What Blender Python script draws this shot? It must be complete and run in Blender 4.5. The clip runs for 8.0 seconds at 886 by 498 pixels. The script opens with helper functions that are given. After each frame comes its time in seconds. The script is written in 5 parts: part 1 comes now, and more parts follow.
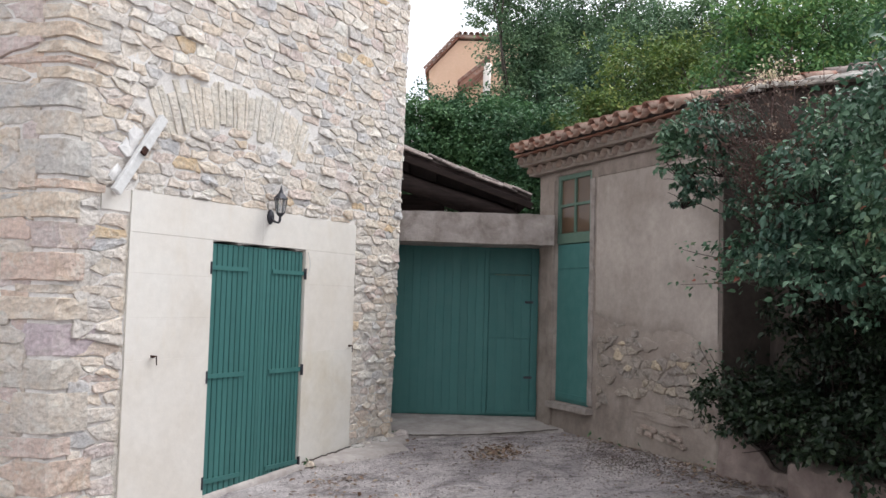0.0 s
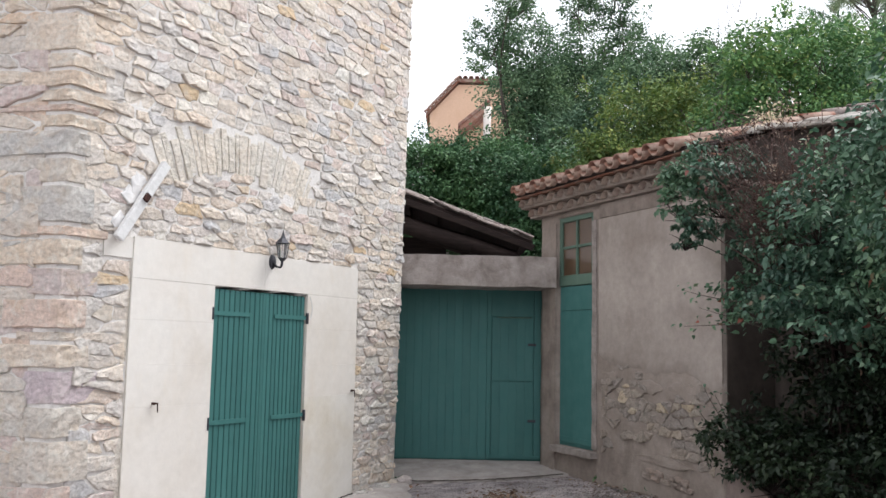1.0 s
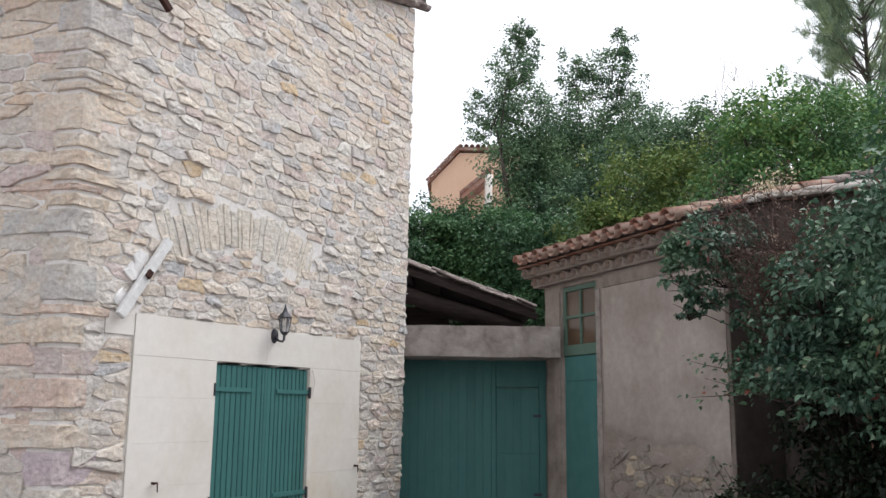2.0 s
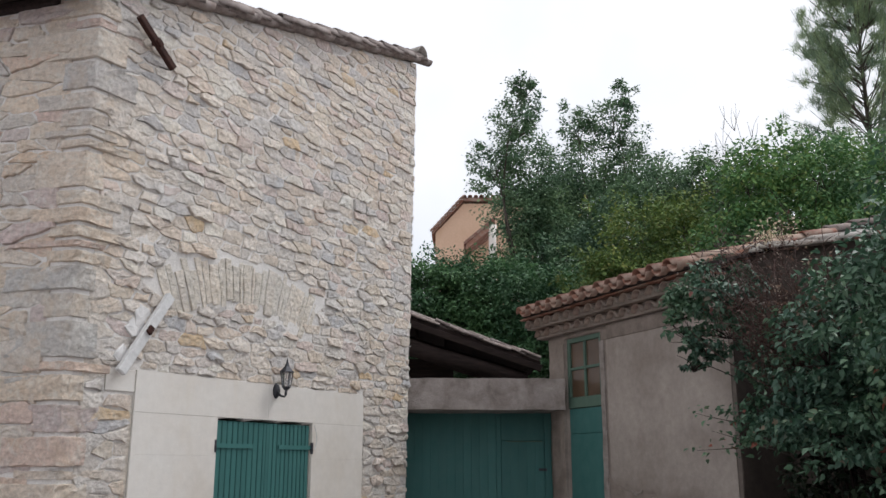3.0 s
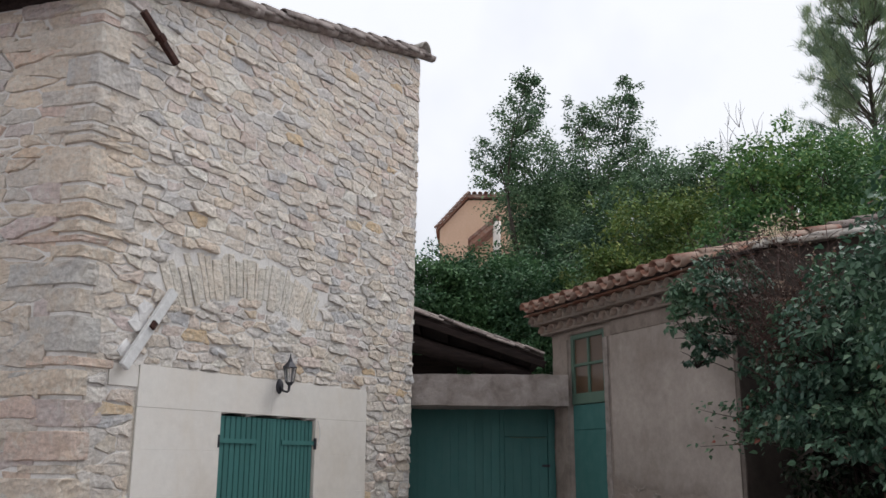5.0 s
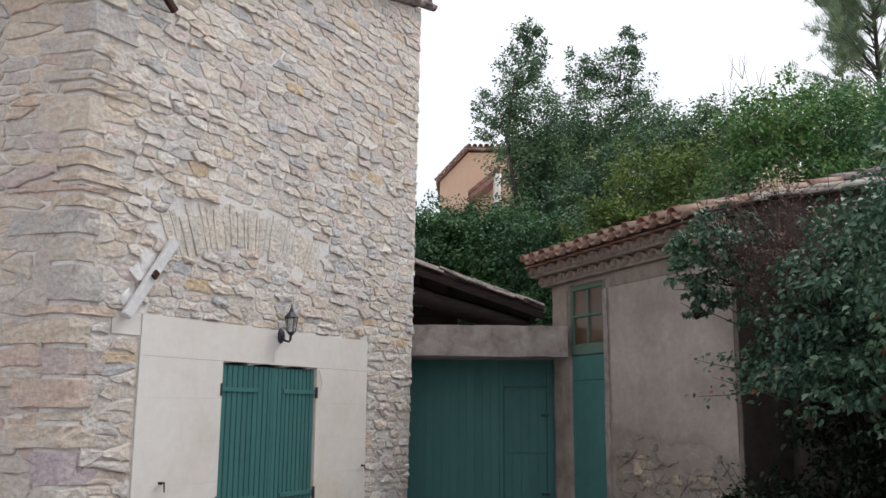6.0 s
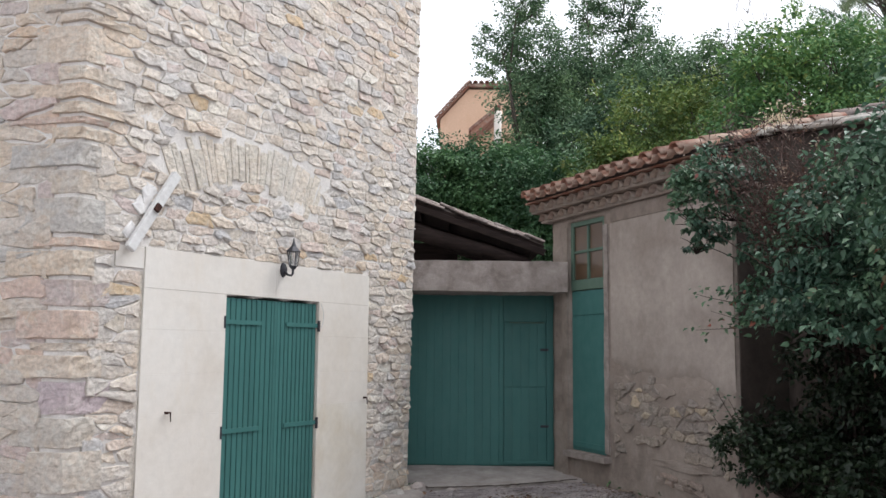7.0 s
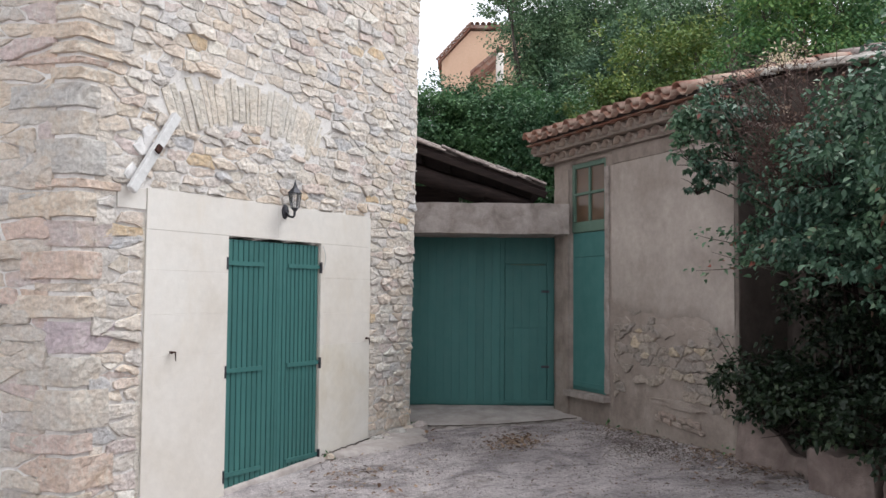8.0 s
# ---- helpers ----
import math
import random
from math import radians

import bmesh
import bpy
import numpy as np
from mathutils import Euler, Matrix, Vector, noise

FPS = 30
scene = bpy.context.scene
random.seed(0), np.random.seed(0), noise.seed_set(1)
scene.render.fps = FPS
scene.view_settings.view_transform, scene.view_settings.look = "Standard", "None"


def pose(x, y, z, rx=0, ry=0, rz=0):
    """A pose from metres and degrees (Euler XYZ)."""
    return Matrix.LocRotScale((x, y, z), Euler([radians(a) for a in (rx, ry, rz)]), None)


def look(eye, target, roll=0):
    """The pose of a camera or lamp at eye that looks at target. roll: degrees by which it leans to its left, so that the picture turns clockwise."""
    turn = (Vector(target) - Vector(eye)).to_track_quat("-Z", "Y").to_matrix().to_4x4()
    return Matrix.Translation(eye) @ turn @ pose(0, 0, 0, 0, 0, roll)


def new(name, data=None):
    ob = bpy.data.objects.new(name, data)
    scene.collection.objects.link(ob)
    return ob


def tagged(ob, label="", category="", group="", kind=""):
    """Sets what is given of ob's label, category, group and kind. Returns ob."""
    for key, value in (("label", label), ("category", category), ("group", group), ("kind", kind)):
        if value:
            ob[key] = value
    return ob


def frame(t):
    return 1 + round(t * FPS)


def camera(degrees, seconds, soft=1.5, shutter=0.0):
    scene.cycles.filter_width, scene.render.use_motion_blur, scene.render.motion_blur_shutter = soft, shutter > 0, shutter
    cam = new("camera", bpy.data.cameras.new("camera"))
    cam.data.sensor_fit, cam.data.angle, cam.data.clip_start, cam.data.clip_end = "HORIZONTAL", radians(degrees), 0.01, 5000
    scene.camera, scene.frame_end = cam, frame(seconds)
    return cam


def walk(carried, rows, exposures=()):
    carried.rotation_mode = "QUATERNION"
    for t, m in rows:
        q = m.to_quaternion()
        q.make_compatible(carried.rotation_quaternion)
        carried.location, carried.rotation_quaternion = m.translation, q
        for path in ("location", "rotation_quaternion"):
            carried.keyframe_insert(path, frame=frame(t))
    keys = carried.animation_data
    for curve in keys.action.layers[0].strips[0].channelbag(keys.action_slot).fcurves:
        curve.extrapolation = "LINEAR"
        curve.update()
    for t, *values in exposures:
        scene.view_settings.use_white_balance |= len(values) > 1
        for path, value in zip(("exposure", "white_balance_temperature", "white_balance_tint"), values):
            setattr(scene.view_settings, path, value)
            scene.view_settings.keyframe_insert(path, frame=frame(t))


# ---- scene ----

cam = camera(52.9, 8.0, soft=1.5)
ROWS = [
    (0.0, -0.021, 0.017, 1.644, -1.081, 3.465, 1.622),
    (0.5, -0.028, 0.017, 1.647, -1.033, 4.564, 1.408),
    (1.0, -0.024, 0.021, 1.657, -0.908, 6.160, 1.160),
    (1.5, -0.030, 0.023, 1.686, -0.830, 8.261, 0.835),
    (3.0, 0.009, 0.024, 1.740, -0.287, 13.578, 0.119),
    (3.5, 0.013, 0.026, 1.738, -0.181, 14.254, 0.027),
    (4.0, 0.021, 0.025, 1.739, -0.085, 14.345, 0.047),
    (5.5, 0.021, 0.032, 1.722, 0.013, 12.133, 0.356),
    (6.0, 0.012, 0.031, 1.713, -0.018, 10.358, 0.449),
    (6.5, 0.006, 0.026, 1.690, -0.037, 8.352, 0.521),
    (7.0, -0.003, 0.017, 1.671, -0.076, 6.449, 0.566),
    (7.5, -0.005, 0.010, 1.650, -0.065, 4.427, 0.515),
    (8.0, 0.0, 0.0, 1.640, 0.0, 2.900, 0.500),
]
EXPOSE = [(0.0, 0.09), (1.0, 0.14), (1.7, -0.04), (2.9, -0.56), (3.5, -0.68), (4.3, -0.72), (5.5, -0.62), (6.5, -0.24), (7.2, -0.03), (8.0, 0.02)]
walk(cam, [(t, pose(x, y, z, 90 + pitch, 0, yaw) @ pose(0, 0, 0, 0, 0, roll)) for t, x, y, z, yaw, pitch, roll in ROWS], EXPOSE)

# ---- sky and light: a bright overcast day ----
SUN_AZ, SUN_EL = radians(66), radians(56)          # azimuth clockwise from +y
world = bpy.data.worlds.new("world")
scene.world = world
world.use_nodes = True
wn, wl = world.node_tree.nodes, world.node_tree.links
wn.clear()
sky = wn.new("ShaderNodeTexSky")
sky.sky_type, sky.sun_disc = "NISHITA", False
sky.sun_elevation, sky.sun_rotation = SUN_EL, SUN_AZ
sky.dust_density, sky.air_density = 2.0, 1.0
coord = wn.new("ShaderNodeTexCoord")
cloud = wn.new("ShaderNodeTexNoise")
cloud.inputs["Scale"].default_value, cloud.inputs["Detail"].default_value = 2.3, 5.0
ramp = wn.new("ShaderNodeValToRGB")
ramp.color_ramp.elements[0].position, ramp.color_ramp.elements[1].position = 0.30, 0.52
ramp.color_ramp.elements[0].color, ramp.color_ramp.elements[1].color = (0.72, 0.72, 0.72, 1), (1, 1, 1, 1)
scale_sky = wn.new("ShaderNodeMixRGB")
scale_sky.blend_type, scale_sky.inputs[0].default_value = "MULTIPLY", 1.0
scale_sky.inputs[2].default_value = (0.13, 0.13, 0.13, 1)
veil = wn.new("ShaderNodeMixRGB")
veil.inputs[2].default_value = (1.55, 1.59, 1.70, 1)
back = wn.new("ShaderNodeBackground")
back.inputs["Strength"].default_value = 1.0
out = wn.new("ShaderNodeOutputWorld")
wl.new(coord.outputs["Generated"], cloud.inputs["Vector"])
wl.new(cloud.outputs["Fac"], ramp.inputs[0])
wl.new(ramp.outputs[0], veil.inputs[0])
wl.new(sky.outputs[0], scale_sky.inputs[1])
wl.new(scale_sky.outputs[0], veil.inputs[1])
wl.new(veil.outputs[0], back.inputs["Color"])
wl.new(back.outputs[0], out.inputs["Surface"])

sun_data = bpy.data.lights.new("sun", "SUN")
sun_data.energy, sun_data.angle, sun_data.color = 2.9, radians(30), (0.995, 0.99, 1.0)
sun = new("sun", sun_data)
SUN_DIR = Vector((math.sin(SUN_AZ) * math.cos(SUN_EL), math.cos(SUN_AZ) * math.cos(SUN_EL), math.sin(SUN_EL)))
sun.matrix_basis = look(SUN_DIR * 60, (0, 0, 0))


# ---- materials ----
class Mat:
    """A small node builder round one Principled material."""

    def __init__(self, name, rough=0.9, metal=0.0):
        self.m = bpy.data.materials.new(name)
        self.m.use_nodes = True
        self.n, self.l = self.m.node_tree.nodes, self.m.node_tree.links
        self.b = self.n["Principled BSDF"]
        self.b.inputs["Roughness"].default_value = rough
        self.b.inputs["Metallic"].default_value = metal
        self.b.inputs["Specular IOR Level"].default_value = 0.2 if rough > 0.8 else 0.4
        self.pos = self.n.new("ShaderNodeTexCoord").outputs["Object"]

    def noise(self, scale, detail=4.0, rough=0.55, stretch=None, distort=0.0):
        v = self.pos
        if stretch:
            mp = self.n.new("ShaderNodeMapping")
            mp.inputs["Scale"].default_value = stretch
            self.l.new(self.pos, mp.inputs["Vector"])
            v = mp.outputs[0]
        t = self.n.new("ShaderNodeTexNoise")
        t.inputs["Scale"].default_value, t.inputs["Detail"].default_value = scale, detail
        t.inputs["Roughness"].default_value, t.inputs["Distortion"].default_value = rough, distort
        self.l.new(v, t.inputs["Vector"])
        return t.outputs["Fac"]

    def cells(self, scale, feature="F1"):
        t = self.n.new("ShaderNodeTexVoronoi")
        t.feature = feature
        t.inputs["Scale"].default_value = scale
        self.l.new(self.pos, t.inputs["Vector"])
        return t.outputs["Distance"]

    def ramp(self, value, *stops):
        r = self.n.new("ShaderNodeValToRGB")
        e = r.color_ramp.elements
        while len(e) < len(stops):
            e.new(0.5)
        for el, (p, c) in zip(e, stops):
            el.position = p
            el.color = (*c, 1) if isinstance(c, tuple) else (c, c, c, 1)
        self.l.new(value, r.inputs[0])
        return r.outputs[0]

    def mix(self, fac, a, b, blend="MIX"):
        x = self.n.new("ShaderNodeMixRGB")
        x.blend_type = blend
        for s, v in zip(x.inputs, (fac, a, b)):
            if isinstance(v, tuple):
                s.default_value = (*v, 1)
            elif isinstance(v, (int, float)):
                s.default_value = v if s.type == "VALUE" else (v, v, v, 1)
            else:
                self.l.new(v, s)
        return x.outputs[0]

    def each(self):
        """A random value for each object and each loose piece."""
        a = self.n.new("ShaderNodeObjectInfo").outputs["Random"]
        b = self.n.new("ShaderNodeNewGeometry").outputs["Random Per Island"]
        s = self.n.new("ShaderNodeMath")
        s.operation = "ADD"
        self.l.new(a, s.inputs[0])
        self.l.new(b, s.inputs[1])
        f = self.n.new("ShaderNodeMath")
        f.operation = "FRACT"
        self.l.new(s.outputs[0], f.inputs[0])
        return f.outputs[0]

    def colour(self, socket):
        self.l.new(socket, self.b.inputs["Base Color"])
        return self

    def rough(self, socket):
        self.l.new(socket, self.b.inputs["Roughness"])
        return self

    def bump(self, socket, strength=0.5, distance=0.01):
        bp = self.n.new("ShaderNodeBump")
        bp.inputs["Strength"].default_value, bp.inputs["Distance"].default_value = strength, distance
        self.l.new(socket, bp.inputs["Height"])
        self.l.new(bp.outputs[0], self.b.inputs["Normal"])
        return self


def stone_material(name, tones, lime=(0.82, 0.78, 0.73), patch=(0.60, 0.50, 0.39), limed=0.36):
    m = Mat(name, 0.92)
    r = m.each()
    base = m.ramp(r, *tones)
    broad = m.mix(0.8, base, m.ramp(m.noise(1.1, 3, 0.6), (0.35, (0.95, 0.98, 1.02)), (0.65, (1.08, 1.04, 1.0))), "MULTIPLY")
    grain = m.mix(0.85, broad, m.ramp(m.noise(30, 8, 0.78), (0.3, 0.66), (0.7, 1.26)), "MULTIPLY")
    veins = m.mix(0.5, grain, m.ramp(m.noise(9, 5, 0.7, stretch=(1, 1, 3.2), distort=1.2), (0.36, 0.80), (0.52, 1.08)), "MULTIPLY")
    stain = m.mix(m.ramp(m.noise(5.0, 5, 0.7, distort=0.6), (0.5, 0.0), (0.72, 0.5)), veins, patch)
    pale = m.mix(m.ramp(m.noise(8.0, 8, 0.8, distort=0.8), (0.50, 0.0), (0.60, limed)), stain, lime)
    m.colour(pale)
    h = m.mix(0.5, m.mix(0.6, m.noise(11, 9, 0.78, stretch=(1, 1, 1.7), distort=0.5), m.cells(21), "ADD"), m.noise(70, 6, 0.75), "ADD")
    return m.bump(h, 1.0, 0.026).m


RUBBLE = stone_material("rubble_stone", [(0.0, (0.746, 0.640, 0.527)), (0.18, (0.667, 0.628, 0.583)), (0.36, (0.859, 0.775, 0.672)),
                                          (0.52, (0.575, 0.567, 0.565)), (0.66, (0.791, 0.685, 0.565)), (0.80, (0.677, 0.572, 0.533)), (0.90, (0.860, 0.825, 0.743)), (0.975, (0.677, 0.601, 0.505)), (0.99, (0.701, 0.539, 0.355))])
QUOIN = stone_material("quoin_stone", [(0.0, (0.697, 0.586, 0.467)), (0.2, (0.611, 0.559, 0.506)), (0.42, (0.742, 0.636, 0.521)), (0.6, (0.557, 0.537, 0.506)),
                                        (0.76, (0.632, 0.514, 0.484)), (0.9, (0.725, 0.565, 0.428)), (1.0, (0.611, 0.570, 0.511))], (0.753, 0.748, 0.692), (0.632, 0.487, 0.340), 0.42)
MAUVE = stone_material("mauve_stone", [(0.0, (0.592, 0.504, 0.524)), (1.0, (0.645, 0.556, 0.563))], (0.741, 0.726, 0.677), (0.529, 0.454, 0.437), 0.3)
VOUSSOIR = stone_material("voussoir_stone", [(0.0, (0.739, 0.683, 0.594)), (0.5, (0.694, 0.650, 0.571)), (1.0, (0.773, 0.706, 0.616))])


def mortar_material():
    m = Mat("lime_mortar", 0.95)
    c = m.ramp(m.noise(3.0, 6, 0.7), (0.3, (0.710, 0.680, 0.640)), (0.6, (0.820, 0.790, 0.755)), (0.8, (0.750, 0.700, 0.635)))
    c = m.mix(0.5, c, m.ramp(m.noise(60, 4), (0.3, 0.8), (0.7, 1.12)), "MULTIPLY")
    m.colour(c)
    return m.bump(m.mix(0.5, m.noise(28, 7, 0.75), m.noise(110, 4, 0.7), "ADD"), 1.0, 0.014).m


MORTAR = mortar_material()


def plaster_material(name, a, b, c, blotch=1.2, bump=0.35, damp=(0.5, 0.45, 0.38), mottle=0.55):
    m = Mat(name, 0.9)
    k = m.ramp(m.noise(blotch, 6, 0.62, distort=0.4), (0.30, a), (0.52, b), (0.74, c))
    k = m.mix(mottle, k, m.ramp(m.noise(14, 6, 0.7), (0.3, 0.74), (0.7, 1.16)), "MULTIPLY")
    k = m.mix(m.ramp(m.noise(2.6, 5, 0.7, stretch=(1, 1, 0.35)), (0.54, 0.0), (0.74, 0.5)), k, damp)
    m.colour(k)
    return m.bump(m.mix(0.5, m.noise(18, 5, 0.6), m.noise(90, 4), "ADD"), bump, 0.008).m


CREAM = plaster_material("cream_dressed_stone", (0.630, 0.585, 0.520), (0.694, 0.660, 0.608), (0.723, 0.705, 0.664), 1.0, 0.18, (0.640, 0.570, 0.474), 0.22)
CREAM_STAINED = plaster_material("stained_cream_stone", (0.60, 0.55, 0.46), (0.68, 0.65, 0.59), (0.72, 0.70, 0.66), 1.6, 0.18, (0.47, 0.39, 0.27), 0.25)
RENDER = plaster_material("grey_lime_render", (0.189, 0.156, 0.136), (0.285, 0.242, 0.213), (0.359, 0.311, 0.276), 2.6, 1.0, (0.124, 0.099, 0.086))
SMOOTH = plaster_material("smoother_grey_render", (0.268, 0.228, 0.202), (0.348, 0.306, 0.276), (0.423, 0.376, 0.340), 1.2, 0.5, (0.216, 0.179, 0.155))
CONCRETE = plaster_material("rough_concrete", (0.20, 0.17, 0.155), (0.32, 0.283, 0.262), (0.42, 0.375, 0.35), 5.0, 1.4, (0.14, 0.12, 0.11))
CONCRETE_PALE = plaster_material("pale_cement", (0.300, 0.269, 0.250), (0.400, 0.362, 0.344), (0.488, 0.450, 0.425), 4.0, 1.0, (0.350, 0.306, 0.275))
# Brown taken down to hold the shade of the recess under the lilac.
PLINTH = plaster_material("shade_darkened_brown", (0.055, 0.044, 0.039), (0.077, 0.063, 0.055), (0.105, 0.085, 0.074), 3.2, 1.0, (0.033, 0.026, 0.022))
LOW_STONE = plaster_material("worn_brown_stone", (0.146, 0.112, 0.102), (0.207, 0.165, 0.149), (0.290, 0.236, 0.213), 5.0, 1.2, (0.097, 0.073, 0.064))
OCHRE = plaster_material("salmon_render", (0.62, 0.42, 0.29), (0.66, 0.46, 0.33), (0.68, 0.49, 0.36), 0.4, 0.1, (0.57, 0.37, 0.24), 0.3)


def paint_material(name, a, b, rough=0.55):
    m = Mat(name, rough)
    k = m.ramp(m.noise(2.2, 6, 0.65, stretch=(3, 3, 0.5)), (0.3, a), (0.7, b))
    k = m.mix(m.each(), k, m.mix(0.12, k, (0.02, 0.10, 0.09), "MULTIPLY"))
    k = m.mix(m.ramp(m.noise(30, 5, 0.7, stretch=(4, 4, 0.4)), (0.62, 0.0), (0.8, 0.35)), k, (0.17, 0.28, 0.25))
    m.colour(k)
    m.rough(m.ramp(m.noise(8, 4), (0.3, rough - 0.12), (0.7, rough + 0.15)))
    return m.bump(m.noise(40, 4, 0.6, stretch=(5, 5, 0.25)), 0.25, 0.004).m


GREEN = paint_material("green_painted_wood", (0.042, 0.145, 0.137), (0.052, 0.175, 0.162))
GREEN_DULL = paint_material("dull_green_painted_board", (0.045, 0.148, 0.140), (0.056, 0.173, 0.164), 0.65)
GREEN_SASH = paint_material("faded_green_sash", (0.085, 0.150, 0.115), (0.11, 0.18, 0.14), 0.65)


def metal_material(name, a, b, rough=0.6, metal=0.4):
    m = Mat(name, rough, metal)
    m.colour(m.ramp(m.noise(25, 5, 0.7), (0.35, a), (0.65, b)))
    return m.bump(m.noise(60, 4), 0.4, 0.003).m


RUST = metal_material("rusty_iron", (0.030, 0.017, 0.016), (0.075, 0.036, 0.028), 0.85, 0.2)
DARK_IRON = metal_material("weathered_dark_iron", (0.035, 0.037, 0.045), (0.07, 0.07, 0.08), 0.55, 0.5)
PALE_BAR = metal_material("chalky_white_painted_iron", (0.55, 0.55, 0.54), (0.68, 0.68, 0.67), 0.7, 0.0)
FRESH = plaster_material("white_patch_mortar", (0.62, 0.61, 0.60), (0.70, 0.69, 0.68), (0.74, 0.73, 0.72), 8.0, 0.7, (0.62, 0.58, 0.52))


def tile_material(name, tones, moss):
    m = Mat(name, 0.88)
    k = m.ramp(m.each(), *tones)
    k = m.mix(0.7, k, m.ramp(m.noise(18, 6, 0.7), (0.3, 0.6), (0.7, 1.2)), "MULTIPLY")
    k = m.mix(m.ramp(m.noise(5, 6, 0.7), (0.45, 0.0), (0.62, 0.8)), k, moss)
    m.colour(k)
    return m.bump(m.noise(45, 5, 0.7), 0.6, 0.006).m


TILE = tile_material("terracotta_canal_tile", [(0.0, (0.255, 0.108, 0.076)), (0.3, (0.340, 0.184, 0.132)), (0.55, (0.196, 0.092, 0.072)), (0.8, (0.391, 0.264, 0.200)), (1.0, (0.289, 0.136, 0.096))], (0.340, 0.268, 0.220))
OLD_TILE = tile_material("grey_lichened_tile", [(0.0, (0.15, 0.115, 0.105)), (0.4, (0.24, 0.19, 0.17)), (0.7, (0.11, 0.085, 0.08)), (1.0, (0.30, 0.25, 0.22))], (0.34, 0.30, 0.28))
COPING_TILE = tile_material("pale_lichened_coping_tile", [(0.0, (0.44, 0.41, 0.37)), (0.5, (0.54, 0.51, 0.47)), (1.0, (0.46, 0.38, 0.33))], (0.16, 0.145, 0.13))


def wood_material(name, a, b):
    m = Mat(name, 0.85)
    k = m.ramp(m.noise(7, 6, 0.65, stretch=(0.35, 4, 4)), (0.3, a), (0.7, b))
    m.colour(k)
    return m.bump(m.noise(14, 6, 0.65, stretch=(0.4, 6, 6)), 0.7, 0.008).m


# Weathered timber, lowered to near black to carry the shade under roofs.
OLD_WOOD = wood_material("shade_toned_weathered_timber", (0.013, 0.009, 0.0085), (0.040, 0.027, 0.024))
BARK = wood_material("grey_bark", (0.05, 0.042, 0.035), (0.11, 0.095, 0.08))
BROWN_PANE = Mat("brown_backed_glass", 0.28)
BROWN_PANE.colour(BROWN_PANE.ramp(BROWN_PANE.noise(3, 4), (0.3, (0.085, 0.055, 0.035)), (0.7, (0.13, 0.085, 0.055))))
BROWN_PANE = BROWN_PANE.m


def leaf_material(name, tones, rough=0.68):
    m = Mat(name, rough)
    k = m.ramp(m.each(), *tones)
    # Patches of cool dark and warm light tone stand in for shaded gaps in foliage.
    k = m.mix(0.85, k, m.ramp(m.noise(1.3, 4), (0.32, (0.55, 0.62, 0.68)), (0.68, (1.40, 1.28, 1.0))), "MULTIPLY")
    m.colour(k)
    m.b.inputs["Subsurface Weight"].default_value = 0.0
    tr = m.n.new("ShaderNodeBsdfTranslucent")
    m.l.new(k, tr.inputs["Color"])
    mx = m.n.new("ShaderNodeMixShader")
    mx.inputs[0].default_value = 0.18
    o = m.n["Material Output"]
    m.l.new(m.b.outputs[0], mx.inputs[1])
    m.l.new(tr.outputs[0], mx.inputs[2])
    m.l.new(mx.outputs[0], o.inputs["Surface"])
    return m.m


LEAF_OAK = leaf_material("evergreen_oak_leaf", [(0.0, (0.048, 0.103, 0.058)), (0.5, (0.094, 0.178, 0.099)), (1.0, (0.184, 0.290, 0.174))])
LEAF_SOFT = leaf_material("fresh_green_leaf", [(0.0, (0.057, 0.149, 0.058)), (0.5, (0.094, 0.213, 0.081)), (0.85, (0.144, 0.263, 0.091)), (1.0, (0.230, 0.304, 0.111))])
LEAF_YELLOW = leaf_material("yellowing_leaf", [(0.0, (0.075, 0.138, 0.044)), (0.5, (0.130, 0.210, 0.060)), (0.85, (0.190, 0.258, 0.078)), (1.0, (0.260, 0.276, 0.098))])
LEAF_IVY = leaf_material("dark_ivy_leaf", [(0.0, (0.035, 0.098, 0.048)), (0.6, (0.065, 0.157, 0.070)), (1.0, (0.119, 0.231, 0.112))], 0.62)
LEAF_LILAC = leaf_material("lilac_leaf", [(0.0, (0.039, 0.093, 0.062)), (0.5, (0.064, 0.138, 0.091)), (0.85, (0.107, 0.199, 0.138)), (0.97, (0.165, 0.252, 0.182)), (1.0, (0.254, 0.079, 0.073))], 0.48)
# Near-black tones hold the shade under the lilac, not the leaf's own green.
LEAF_SHADE = leaf_material("shade_darkened_creeper_leaf", [(0.0, (0.010, 0.023, 0.012)), (0.7, (0.018, 0.037, 0.018)), (1.0, (0.033, 0.055, 0.026))], 0.5)
LEAF_PINE = leaf_material("pine_needles", [(0.0, (0.138, 0.214, 0.150)), (0.6, (0.200, 0.289, 0.179)), (1.0, (0.288, 0.371, 0.224))])
LEAF_DRY = leaf_material("dry_fallen_leaf", [(0.0, (0.14, 0.085, 0.068)), (0.5, (0.24, 0.165, 0.13)), (1.0, (0.42, 0.345, 0.29))], 0.8)
TWIG_DEAD = wood_material("dead_purple_brown_twig", (0.059, 0.035, 0.032), (0.119, 0.077, 0.066))
SEED_HEAD = leaf_material("withered_seed_head", [(0.0, (0.082, 0.049, 0.046)), (0.6, (0.126, 0.086, 0.077)), (1.0, (0.252, 0.219, 0.208))], 0.9)


